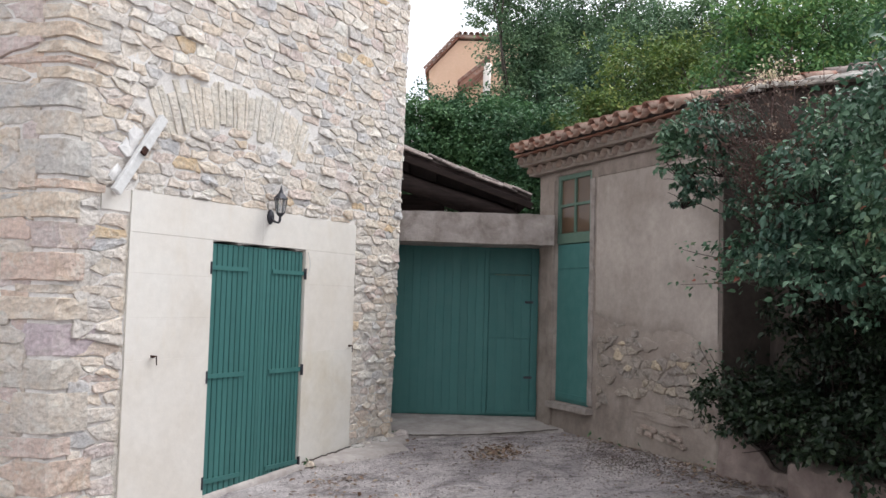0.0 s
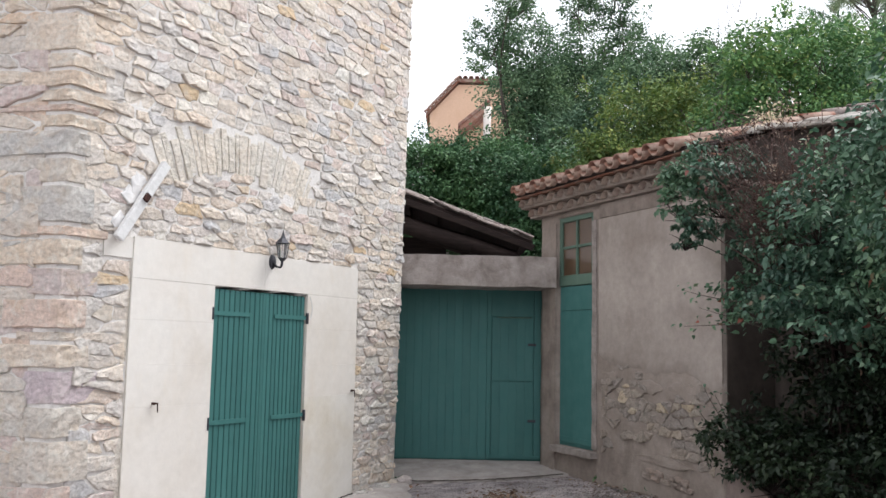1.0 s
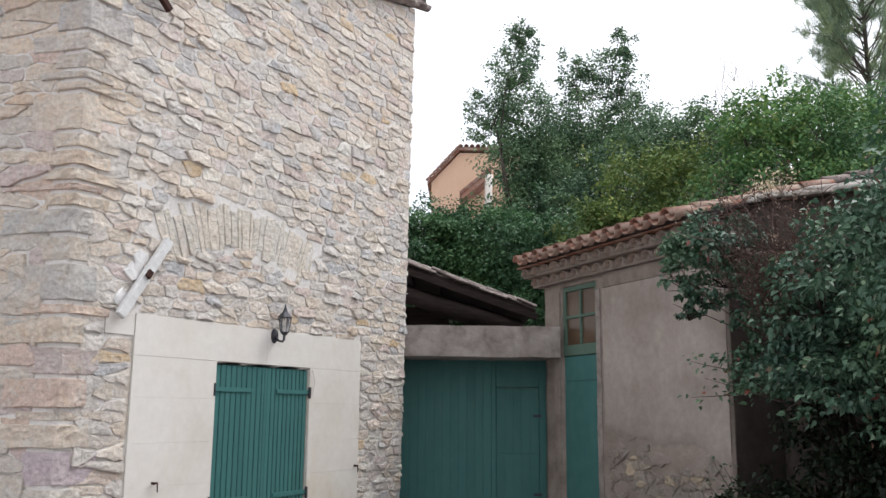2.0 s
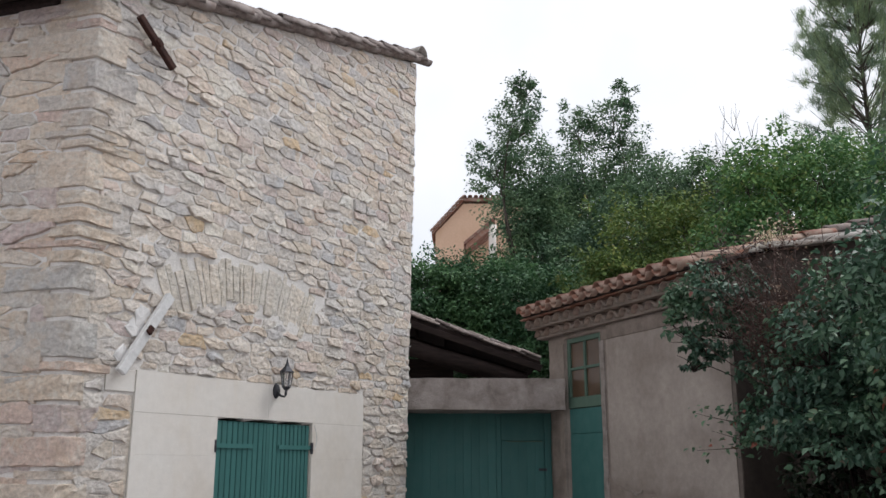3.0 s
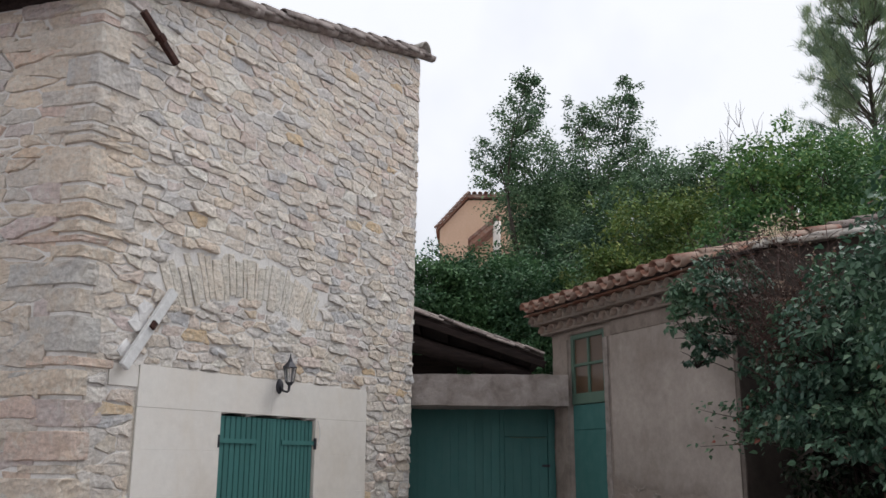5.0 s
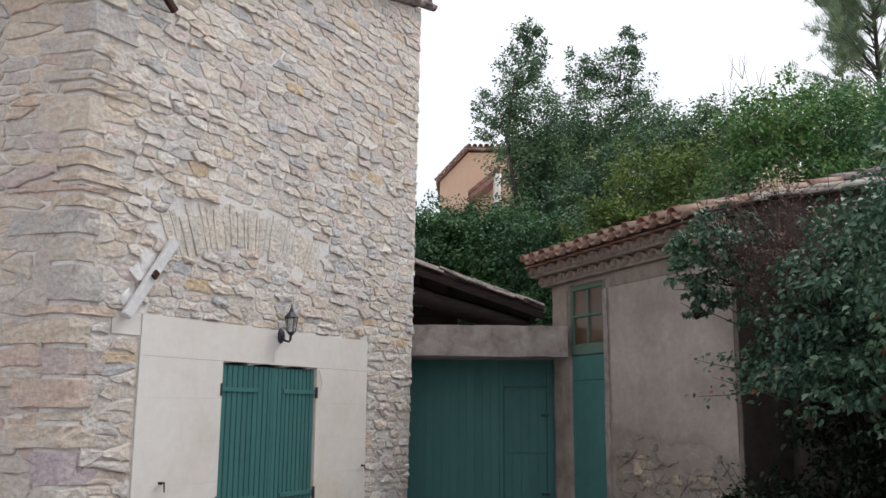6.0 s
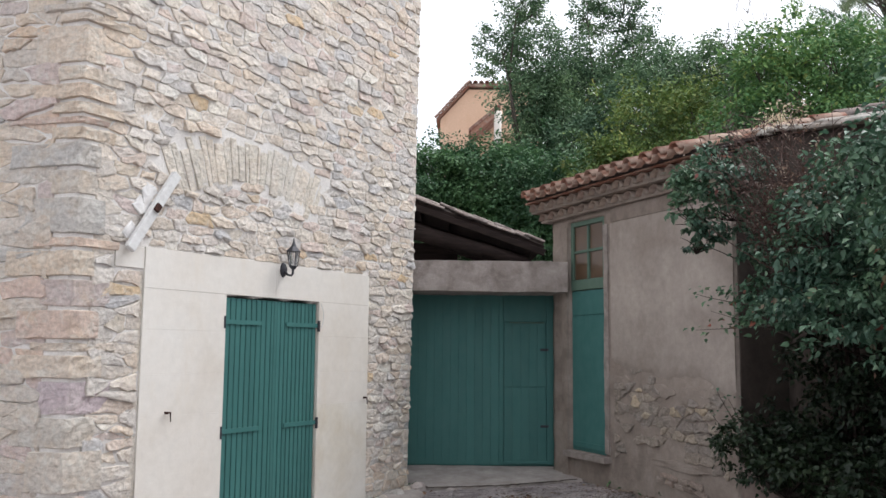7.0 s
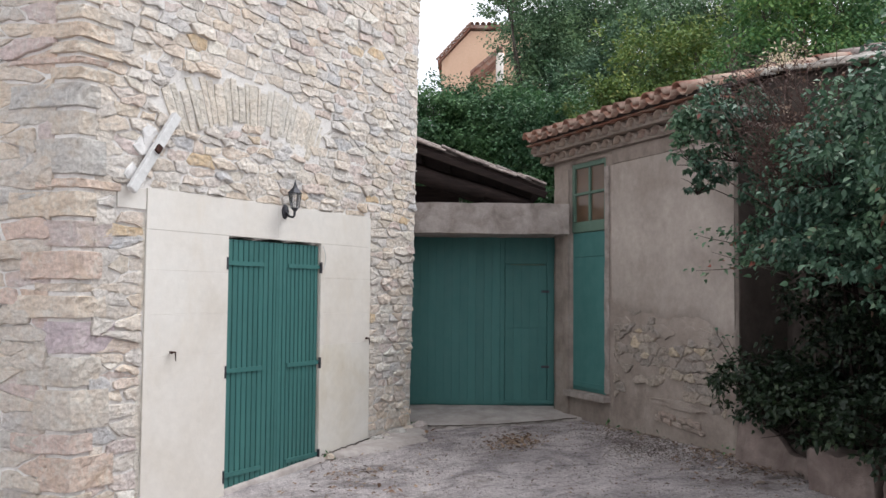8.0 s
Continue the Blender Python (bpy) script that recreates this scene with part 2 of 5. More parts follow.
def asphalt_material():
    m = Mat("worn_asphalt", 0.92)
    k = m.ramp(m.noise(1.6, 8, 0.72, distort=1.0), (0.34, (0.32, 0.285, 0.295)), (0.47, (0.52, 0.468, 0.47)), (0.56, (0.64, 0.58, 0.58)), (0.68, (0.74, 0.68, 0.665)))
    k = m.mix(m.ramp(m.noise(4.5, 7, 0.75, stretch=(1, 1.8, 1), distort=0.7), (0.52, 0.0), (0.66, 0.75)), k, (0.14, 0.125, 0.125))
    k = m.mix(0.9, k, m.ramp(m.noise(36, 9, 0.9), (0.36, 0.5), (0.64, 1.38)), "MULTIPLY")
    chips = m.ramp(m.cells(34), (0.06, 0.9), (0.20, 0.0))
    k = m.mix(m.mix(1.0, chips, m.ramp(m.noise(2.2, 5), (0.45, 0.0), (0.6, 0.9)), "MULTIPLY"), k, (0.42, 0.38, 0.35))
    k = m.mix(m.ramp(m.noise(2.3, 6, 0.7), (0.55, 0.0), (0.70, 0.7)), k, (0.19, 0.145, 0.13))
    m.colour(k)
    return m.bump(m.mix(0.5, m.noise(36, 9, 0.9), m.cells(34), "ADD"), 1.0, 0.035).m


ASPHALT = asphalt_material()


# ---- mesh helpers ----
def frame_empty(name, m):
    ob = new(name)
    ob.matrix_basis = m
    return ob


def raw(name, verts, faces, material, parent=None, label="", smooth=False):
    """One mesh object from vertices and faces."""
    me = bpy.data.meshes.new(name)
    me.from_pydata([tuple(v) for v in verts], [], faces)
    me.materials.append(material)
    if smooth:
        me.shade_smooth()
    me.update()
    ob = new(name, me)
    if parent:
        ob.parent = parent
    if label:
        ob["label"] = label
    return ob


def part(name, bm, material, parent=None, label="", smooth=False):
    me = bpy.data.meshes.new(name)
    bmesh.ops.recalc_face_normals(bm, faces=bm.faces)
    bm.to_mesh(me)
    bm.free()
    me.materials.append(material)
    if smooth:
        me.shade_smooth()
    ob = new(name, me)
    if parent:
        ob.parent = parent
    if label:
        ob["label"] = label
    return ob


def add_box(bm, a, b, bevel=0.0, m=None):
    """A box from corner a to corner b, with its edges bevelled."""
    a, b = Vector(a), Vector(b)
    made = bmesh.ops.create_cube(bm, size=1.0)["verts"]
    size, mid = b - a, (a + b) / 2
    for v in made:
        v.co = Vector((v.co.x * size.x, v.co.y * size.y, v.co.z * size.z)) + mid
    if bevel:
        edges = {e for v in made for e in v.link_edges}
        made = bmesh.ops.bevel(bm, geom=list(edges), offset=bevel, segments=1, affect="EDGES", profile=0.5)["verts"]
        made = list({v for v in made})
    if m is not None:
        for v in made:
            v.co = m @ v.co
    return made


def box(name, a, b, material, parent=None, label="", bevel=0.004):
    bm = bmesh.new()
    add_box(bm, a, b, bevel)
    return part(name, bm, material, parent, label)


def rough_box(name, a, b, material, parent=None, label="", step=0.08, amp=0.008, seed=0.0):
    """A box with a lumpy surface and worn edges."""
    a, b = Vector(a), Vector(b)
    size = b - a
    verts, faces, index = [], [], {}

    def vid(p):
        key = tuple(round(c, 4) for c in p)
        if key not in index:
            q = Vector(p)
            d = noise.noise_vector(q * 5.0 + Vector((seed, 0, 0))) * amp + noise.noise_vector(q * 17.0 + Vector((0, seed, 0))) * amp * 0.5
            # edges draw in a little
            near = [min(q[i] - a[i], b[i] - q[i]) < 1e-6 for i in range(3)]
            if sum(near) >= 2:
                mid = (a + b) / 2
                for i in range(3):
                    if near[i]:
                        q[i] += (amp * 0.35) * (1 if mid[i] > q[i] else -1)
            index[key] = len(verts)
            verts.append(q + d)
        return index[key]

    n = [max(1, int(round(size[i] / step))) for i in range(3)]
    for ax in range(3):
        i, j = [k for k in range(3) if k != ax]
        for side in (0, 1):
            for p in range(n[i]):
                for q in range(n[j]):
                    quad = []
                    for dp, dq in ((0, 0), (1, 0), (1, 1), (0, 1)):
                        c = [0, 0, 0]
                        c[ax] = (a, b)[side][ax]
                        c[i] = a[i] + size[i] * (p + dp) / n[i]
                        c[j] = a[j] + size[j] * (q + dq) / n[j]
                        quad.append(vid(c))
                    flip = (side == 1) == (ax != 1)
                    faces.append(quad if flip else quad[::-1])
    ob = raw(name, verts, faces, material, parent, label, True)
    ob.data.set_sharp_from_angle(angle=radians(48))
    return ob


def tube(points, radii, sides=7):
    """Vertices and faces of a tapered limb along points."""
    verts, faces = [], []
    pts = [Vector(p) for p in points]
    for k, p in enumerate(pts):
        d = (pts[min(k + 1, len(pts) - 1)] - pts[max(k - 1, 0)]).normalized()
        s = d.cross(Vector((0.3, 0.2, 1)) if abs(d.z) < 0.95 else Vector((1, 0, 0))).normalized()
        q = d.cross(s)
        for i in range(sides):
            w = 2 * math.pi * i / sides
            verts.append(p + (s * math.cos(w) + q * math.sin(w)) * radii[k])
    for k in range(len(pts) - 1):
        for i in range(sides):
            a, b = k * sides + i, k * sides + (i + 1) % sides
            faces.append((a, b, b + sides, a + sides))
    faces.append(tuple(range(sides))[::-1])
    faces.append(tuple(range((len(pts) - 1) * sides, len(pts) * sides)))
    return verts, faces


def join(pieces):
    verts, faces = [], []
    for v, f in pieces:
        n = len(verts)
        verts.extend(v)
        faces.extend(tuple(i + n for i in q) for q in f)
    return verts, faces


# ---- the ground, one sheet: a worn lane that climbs gently to the gate, and the hill behind ----
def ground_z(x, y):
    yy = min(max(y, 2.0), 12.0)
    xx = min(max(x, -6.0), 5.0)
    z = 0.055 * (xx + 1.79) + 0.045 * (yy - 7.2)
    z += 0.05 * min(max((x - 1.6) / 0.9, 0.0), 1.0)
    if y > 12.5:
        z += 0.26 * min(y - 12.5, 60.0)
    if x > 5.5 and y > 3:
        z += min(0.8 * (x - 5.5), 2.2)
    return z


def axis(lo, hi, fine_lo, fine_hi, step):
    v = list(np.arange(fine_lo, fine_hi + 1e-6, step))
    d, p = step, fine_hi
    while p < hi:
        d *= 1.5
        p += d
        v.append(min(p, hi))
    d, p = step, fine_lo
    while p > lo:
        d *= 1.5
        p -= d
        v.insert(0, max(p, lo))
    return v


def build_ground():
    xs, ys = axis(-900, 900, -2.8, 3.6, 0.05), axis(-900, 900, 5.6, 10.6, 0.05)
    verts, faces = [], []
    for y in ys:
        for x in xs:
            z = ground_z(x, y)
            p = Vector((x, y, 0))
            if abs(x) < 8 and -2 < y < 12.5:
                z += 0.014 * noise.noise(p * 1.7) + 0.006 * noise.noise(p * 7) + 0.004 * noise.noise(p * 19)
            verts.append((x, y, z))
    w = len(xs)
    for j in range(len(ys) - 1):
        for i in range(w - 1):
            a = j * w + i
            faces.append((a, a + 1, a + w + 1, a + w))
    g = raw("ground", verts, faces, ASPHALT, None, "", True)
    return tagged(g, "worn patchy grey asphalt lane climbing to the gate", "ground", "", "structure")


build_ground()

# ---- local frames: x along the wall, y into it, z up ----
TOWER = pose(-1.79, 7.2, 0, 0, 0, 59.79)
LEFT = pose(-2.484, 6.008, 0, 0, 0, -16.3)
SIDE = pose(1.45, 9.9, 0, 0, 0, -66.49)
WALL_L, WALL_R = -1.38, 2.95
PAN = (-0.79, 2.07, 2.40)          # the dressed surround: from, to, top
DOOR = (0.06, 1.27, 2.10)


def rake(s):
    return 5.37 + 0.27 * (s + 0.77)


rng = random.Random(7)


def stone_piece(poly, d, y0=0.03):
    """One rough split stone: an outline in x and z, standing d proud of the wall."""
    n = len(poly)
    cx, cz = sum(p[0] for p in poly) / n, sum(p[1] for p in poly) / n
    w = max(p[0] for p in poly) - min(p[0] for p in poly) + 1e-6
    h = max(p[1] for p in poly) - min(p[1] for p in poly) + 1e-6
    verts, faces = [], []
    tx, tz = rng.uniform(-0.6, 0.6) * d, rng.uniform(-0.2, 0.7) * d
    turn, fold = rng.uniform(0, math.pi), rng.uniform(0.0, 0.9) * d
    ux, uz = math.cos(turn) / w, math.sin(turn) / h
    off = Vector((rng.uniform(0, 50), rng.uniform(0, 50), 0))
    ragged = min(0.012, 0.12 * min(w, h))

    def face_y(x, z, base):
        dx, dz = x - cx, z - cz
        p = Vector((x, 0, z)) + off
        return base + tx * dx / w + tz * dz / h + fold * abs(dx * ux + dz * uz) + 0.45 * d * noise.noise(p * 9) + (0.002 + 0.25 * d) * noise.noise(p * 27)

    for draw, yy in ((-0.004, y0), (0.0, -d * 0.7), (0.005, -d), (0.4, -d * 1.04)):
        for x, z in poly:
            p = Vector((x, 0, z)) + off
            sc = 1 - draw / (math.hypot(x - cx, z - cz) + 1e-4) if draw < 0.1 else 1 - draw
            x1 = cx + (x - cx) * sc + ragged * noise.noise(p * 31)
            z1 = cz + (z - cz) * sc + ragged * noise.noise(p * 29 + Vector((7, 3, 1)))
            verts.append((x1, yy if yy > 0 else face_y(x1, z1, yy), z1))
    verts.append((cx, face_y(cx, cz, -d * 1.05), cz))
    for k in range(3):
        for i in range(n):
            j = (i + 1) % n
            faces.append((k * n + i, k * n + j, (k + 1) * n + j, (k + 1) * n + i))
    for i in range(n):
        faces.append((3 * n + i, 3 * n + (i + 1) % n, 4 * n))
    return verts, faces


def outline(x0, x1, z0, z1, wob=0.16, skew=0.0):
    """An uneven, angular outline round a stone's box, anticlockwise seen from the front."""
    w, h = x1 - x0, z1 - z0
    c = min(w, h)
    kind = rng.random()
    if kind < 0.4:
        base = [(0.06, 0.1), (0.4, 0.0), (0.8, 0.02), (1, 0.3), (0.97, 0.85), (0.6, 1), (0.25, 0.95), (0, 0.65)]
    elif kind < 0.6:
        base = [(0.15, 0.05), (0.55, 0.0), (1.0, 0.12), (0.93, 0.6), (0.7, 1), (0.35, 0.9), (0.0, 0.45)]
    elif kind < 0.8:
        base = [(0.0, 0.2), (0.3, 0.0), (0.75, 0.1), (1.0, 0.55), (0.8, 0.95), (0.4, 1), (0.08, 0.8)]
    else:
        base = [(0.02, 0.0), (0.5, 0.05), (0.98, 0.0), (1, 0.5), (0.95, 1), (0.5, 0.94), (0.05, 1), (0.0, 0.5)]
    pts = []
    for fx, fz in base:
        x = x0 + w * fx + rng.uniform(-wob, wob) * c * 0.8
        z = z0 + h * fz + rng.uniform(-wob, wob) * c * 0.7
        pts.append((x, z + skew * (x - x0 - w / 2)))
    return pts


def inside(b, x, z):
    return b[0] < x < b[1] and b[2] < z < b[3]


def cut(poly, mx, my, nx, ny):
    """What of a polygon lies behind the line through (mx, my) with the normal (nx, ny)."""
    side = [(v[0] - mx) * nx + (v[1] - my) * ny for v in poly]
    kept = []
    for i, v in enumerate(poly):
        w, a_, b_ = poly[(i + 1) % len(poly)], side[i], side[(i + 1) % len(poly)]
        if a_ <= 0:
            kept.append(v)
        if (a_ < 0 < b_) or (b_ < 0 < a_):
            f = a_ / (a_ - b_)
            kept.append((v[0] + (w[0] - v[0]) * f, v[1] + (w[1] - v[1]) * f))
    return kept


def rubble(x0, x1, z0, top, hs, ws, holes, gap=0.008, keep=None, skip=()):
    """Roughly coursed angular stones over a wall; gives outlines and how far each stands proud."""
    k = 2.0 * (ws[0] + ws[1]) / (hs[0] + hs[1]) / 2
    seeds, z = [], z0
    while z < max(top(x0), top(x1)) + 0.1:
        h = rng.uniform(*hs)
        x = x0 - rng.uniform(0, ws[1])
        while x < x1 + ws[1]:
            w = rng.uniform(*ws) * (0.5 if rng.random() < 0.3 else 1.0)
            sx = x + w / 2 + rng.uniform(-0.15, 0.15) * w
            sz = z + h / 2 + rng.uniform(-0.30, 0.30) * h + 0.05 * noise.noise(Vector((x * 1.2, z, 3)))
            if not any(inside((q[0] - 0.015, q[1] + 0.015, q[2] - 0.012, q[3] + 0.012), sx, sz) for q in holes) and not any(inside((q[0], q[1] - 0.04, q[2] + 0.012, q[3] - 0.012), sx, sz) for q in skip):
                seeds.append((sx, sz * k, 0.10 * w * w + rng.uniform(0, 0.004)))
            x += w
        z += h
    pts = np.array(seeds)
    found = []
    for i, p in enumerate(seeds):
        d2 = ((pts[:, :2] - pts[i, :2]) ** 2).sum(1)
        r = 0.55
        poly = [(p[0] - r, p[1] - r), (p[0] + r, p[1] - r), (p[0] + r, p[1] + r), (p[0] - r, p[1] + r)]
        for j in np.argsort(d2)[1:19]:
            q = seeds[j]
            f = min(max(0.5 + (p[2] - q[2]) / (2 * d2[j] + 1e-6), 0.25), 0.75)
            poly = cut(poly, p[0] + (q[0] - p[0]) * f, p[1] + (q[1] - p[1]) * f, q[0] - p[0], q[1] - p[1])
            if len(poly) < 3:
                break
        poly = [(v[0], v[1] / k) for v in poly]
        sx, sz = p[0], p[1] / k
        edges = [(x0, 0, -1, 0), (x1, 0, 1, 0)]
        for o in holes:
            if len(poly) > 2 and min(v[0] for v in poly) < o[1] and max(v[0] for v in poly) > o[0] and min(v[1] for v in poly) < o[3] and max(v[1] for v in poly) > o[2]:
                ways = [(o[0] - sx, (o[0], 0, 1, 0)), (sx - o[1], (o[1], 0, -1, 0)), (o[2] - sz, (0, o[2], 0, 1)), (sz - o[3], (0, o[3], 0, -1))]
                edges.append(max(ways)[1])
        for e in edges:
            poly = cut(poly, *e) if len(poly) > 2 else poly
        if len(poly) < 3:
            continue
        cx, cz = sum(v[0] for v in poly) / len(poly), sum(v[1] for v in poly) / len(poly)
        if not (x0 < cx < x1) or cz < z0 or cz > top(cx) - 0.015 or (keep and not keep(cx, cz)):
            continue
        g = gap * rng.choice((0.3, 0.5, 0.7, 1.0, 1.6))
        shape = []
        n = len(poly)
        for e in range(n):
            v, w = poly[e], poly[(e + 1) % n]
            ln = math.hypot(w[0] - v[0], w[1] - v[1])
            if ln < 0.012:
                continue
            c_ = 0.07 if ln > 0.07 else 0.25
            for f in ((c_, 0.37, 0.66, 1 - c_) if ln > 0.14 else (c_, 0.5, 1 - c_) if ln > 0.08 else (c_, 1 - c_)):
                a = 0.07 * min(ln, 0.14)
                q = (v[0] + (w[0] - v[0]) * f + rng.uniform(-a, a), v[1] + (w[1] - v[1]) * f + rng.uniform(-a, a))
                dd = math.hypot(cx - q[0], cz - q[1]) + 1e-6
                m_ = min(0.5, g / dd)
                qx = min(max(q[0] + (cx - q[0]) * m_, x0), x1)
                shape.append((qx, min(q[1] + (cz - q[1]) * m_, top(qx) - 0.004)))
        if len(shape) >= 5:
            found.append((shape, rng.choice((rng.uniform(0.005, 0.010), rng.uniform(0.010, 0.018), rng.uniform(0.016, 0.028)))))
    return found


def batter(verts):
    """Lean the free corner of the tall wall, which is wider at its top."""
    return [(v[0] + 0.028 * (v[2] - 3.4) * min(max((v[0] - 1.9) / 1.0, 0.0), 1.0), v[1], v[2]) for v in verts]


def wall_face(name, x0, x1, z0, top, holes, parent, material, step=0.06, amp=0.012, depth=0.45, label=""):
    """A lumpy wall with thickness and openings through it."""
    nx = int(round((x1 - x0) / step))
    verts, faces, index = [], [], {}

    def vid(x, z, y):
        key = (round(x, 4), round(z, 4), y)
        if key not in index:
            p = Vector((x, 0, z))
            d = 0.0 if y else amp * noise.noise(p * 4.3) + amp * 0.6 * noise.noise(p * 13)
            index[key] = len(verts)
            verts.append((x, y + d, z))
        return index[key]

    nz = int(round((max(top(x0), top(x1)) - z0) / step))

    def solid(i, j):
        if not (0 <= i < nx and 0 <= j < nz):
            return False
        cx = x0 + (i + 0.5) * (x1 - x0) / nx
        return not any(inside(q, cx, z0 + (j + 0.5) * (top(cx) - z0) / nz) for q in holes)

    def at(i, j, y):
        x = x0 + i * (x1 - x0) / nx
        return vid(x, z0 + j * (top(x) - z0) / nz, y)

    for i in range(nx):
        for j in range(nz):
            if not solid(i, j):
                continue
            faces.append((at(i, j, 0), at(i + 1, j, 0), at(i + 1, j + 1, 0), at(i, j + 1, 0)))
            faces.append((at(i, j, depth), at(i, j + 1, depth), at(i + 1, j + 1, depth), at(i + 1, j, depth)))
            for di, dj, p, q in ((-1, 0, (0, 0), (0, 1)), (1, 0, (1, 1), (1, 0)), (0, -1, (1, 0), (0, 0)), (0, 1, (0, 1), (1, 1))):
                if not solid(i + di, j + dj):
                    a, b = (i + p[0], j + p[1]), (i + q[0], j + q[1])
                    faces.append((at(*a, 0), at(*b, 0), at(*b, depth), at(*a, depth)))
    return raw(name, verts, faces, material, parent, label, True)


# ---- the stone house ----
house = frame_empty("stone_house", TOWER)
tagged(house, "tall rubble stone house with pale lime joints and tiled roof", "house")
front = wall_face("wall", WALL_L, WALL_R, -0.35, rake, [(DOOR[0], DOOR[1], -0.4, DOOR[2])], house, MORTAR, 0.045, 0.007)
for vert, co in zip(front.data.vertices, batter([tuple(vert.co) for vert in front.data.vertices])):
    vert.co = co
TO_LEFT = TOWER.inverted() @ LEFT


def left_top(x):
    return 5.16


left_wall = wall_face("wall", -3.2, 0.0, -0.35, left_top, [], house, MORTAR, 0.06, 0.007)
left_wall.matrix_basis = TO_LEFT
# plain walls that close the house
box("wall", (WALL_R - 0.4, 0.46, -0.3), (WALL_R - 0.02, 5.5, 6.0), MORTAR, house, bevel=0)
box("wall", (-0.9, 5.1, -0.3), (WALL_R - 0.41, 5.5, 5.2), MORTAR, house, bevel=0)

# corner stones, which turn the corner
quoins, quoin_holes, left_spans = [], [], []
z, k = -0.2, 0
nl = Vector((TO_LEFT.to_3x3() @ Vector((-1, 0, 0))))
nf = Vector((0, -1, 0))
no = Vector((TO_LEFT.to_3x3() @ Vector((0, -1, 0))))
while z < 5.1:
    h = rng.choice((0.08, 0.11, 0.14, 0.18, 0.22, 0.26)) * rng.uniform(0.85, 1.15)
    lf, ll = (rng.uniform(0.28, 0.46), rng.uniform(0.2, 0.34)) if k % 2 else (rng.uniform(0.15, 0.26), rng.uniform(0.36, 0.62))
    p = rng.uniform(0.010, 0.030)
    seed_ = Vector((rng.uniform(0, 40), 0, 0))
    c = Vector((WALL_L, 0, 0))
    ex = Vector((1, 0, 0))
    along = [(nl, no, ll * f) for f in (1.0, 0.97, 0.78, 0.56, 0.34, 0.15)] + [(nl, no, 0.02), (ex, nf, 0.02)] + [(ex, nf, lf * f) for f in (0.2, 0.45, 0.72, 0.97, 1.0)]
    rings = []
    zz = [z + 0.014, z + 0.019, z + h * 0.35, z + h * 0.68, z + h - 0.020, z + h - 0.015]
    for i, zi in enumerate(zz):
        q = p * (0.45 if i in (0, 5) else 1.0)
        row = []
        for s_, n_, f_ in along:
            out_ = q if f_ not in (ll, lf) else -0.03
            rag = noise.noise(Vector((f_ * 9, zi * 14, 0)) + seed_)
            pt = c + s_ * f_ * (1 + 0.05 * rag) + n_ * (out_ + 0.014 * rag + 0.006 * noise.noise(Vector((f_ * 31, zi * 33, 5)) + seed_) + rng.uniform(-0.004, 0.004))
            row.append((pt.x, pt.y, zi + 0.009 * noise.noise(Vector((f_ * 7, i // 3, 3)) + seed_) + rng.uniform(-0.003, 0.003)))
        # the arris itself
        e = c + (nf + no).normalized() * q * 0.8 + Vector((rng.uniform(-0.010, 0.010), rng.uniform(-0.010, 0.010), 0))
        row.insert(7, (e.x, e.y, zi))
        rings.append(row)
    verts = [v for r in rings for v in r]
    m_ = len(rings[0])
    faces = [(i * m_ + j, i * m_ + j + 1, (i + 1) * m_ + j + 1, (i + 1) * m_ + j) for i in range(5) for j in range(m_ - 1)]
    faces += [tuple(range(m_))[::-1], tuple(range(5 * m_, 6 * m_))]
    quoins.append((verts, faces))
    quoin_holes.append((WALL_L - 0.1, WALL_L + lf + 0.012, z, z + h))
    left_spans.append((0.03 - ll, 0.1, z, z + h))
    z += h
    k += 1
for v, f in quoins:
    low, high = min(p[2] for p in v), max(p[2] for p in v)
    raw("cornerstone", v, f, MAUVE if low < 1.28 < high else QUOIN, front)

ARCH = (0.35, 1.25, 1.80, 2.17, 26.5)


def off_arch(x, z):
    dx, dz = x - ARCH[0], z - ARCH[1]
    r, a = math.hypot(dx, dz), math.degrees(math.atan2(dx, dz))
    return not (ARCH[2] - 0.03 < r < ARCH[3] + 0.03 and abs(a) < ARCH[4] + 1)


panel_holes = [(PAN[0] - 0.02, PAN[1] + 0.01, -1, PAN[2] + 0.01), (-1.05, PAN[0], 2.22, PAN[2] + 0.01)]
front_stones = rubble(WALL_L + 0.13, WALL_R + 0.004, -0.2, rake, (0.055, 0.125), (0.12, 0.34), panel_holes, 0.012, off_arch, quoin_holes)
left_stones = rubble(-3.2, -0.19, -0.2, left_top, (0.07, 0.17), (0.20, 0.50), [], 0.014, None, left_spans)
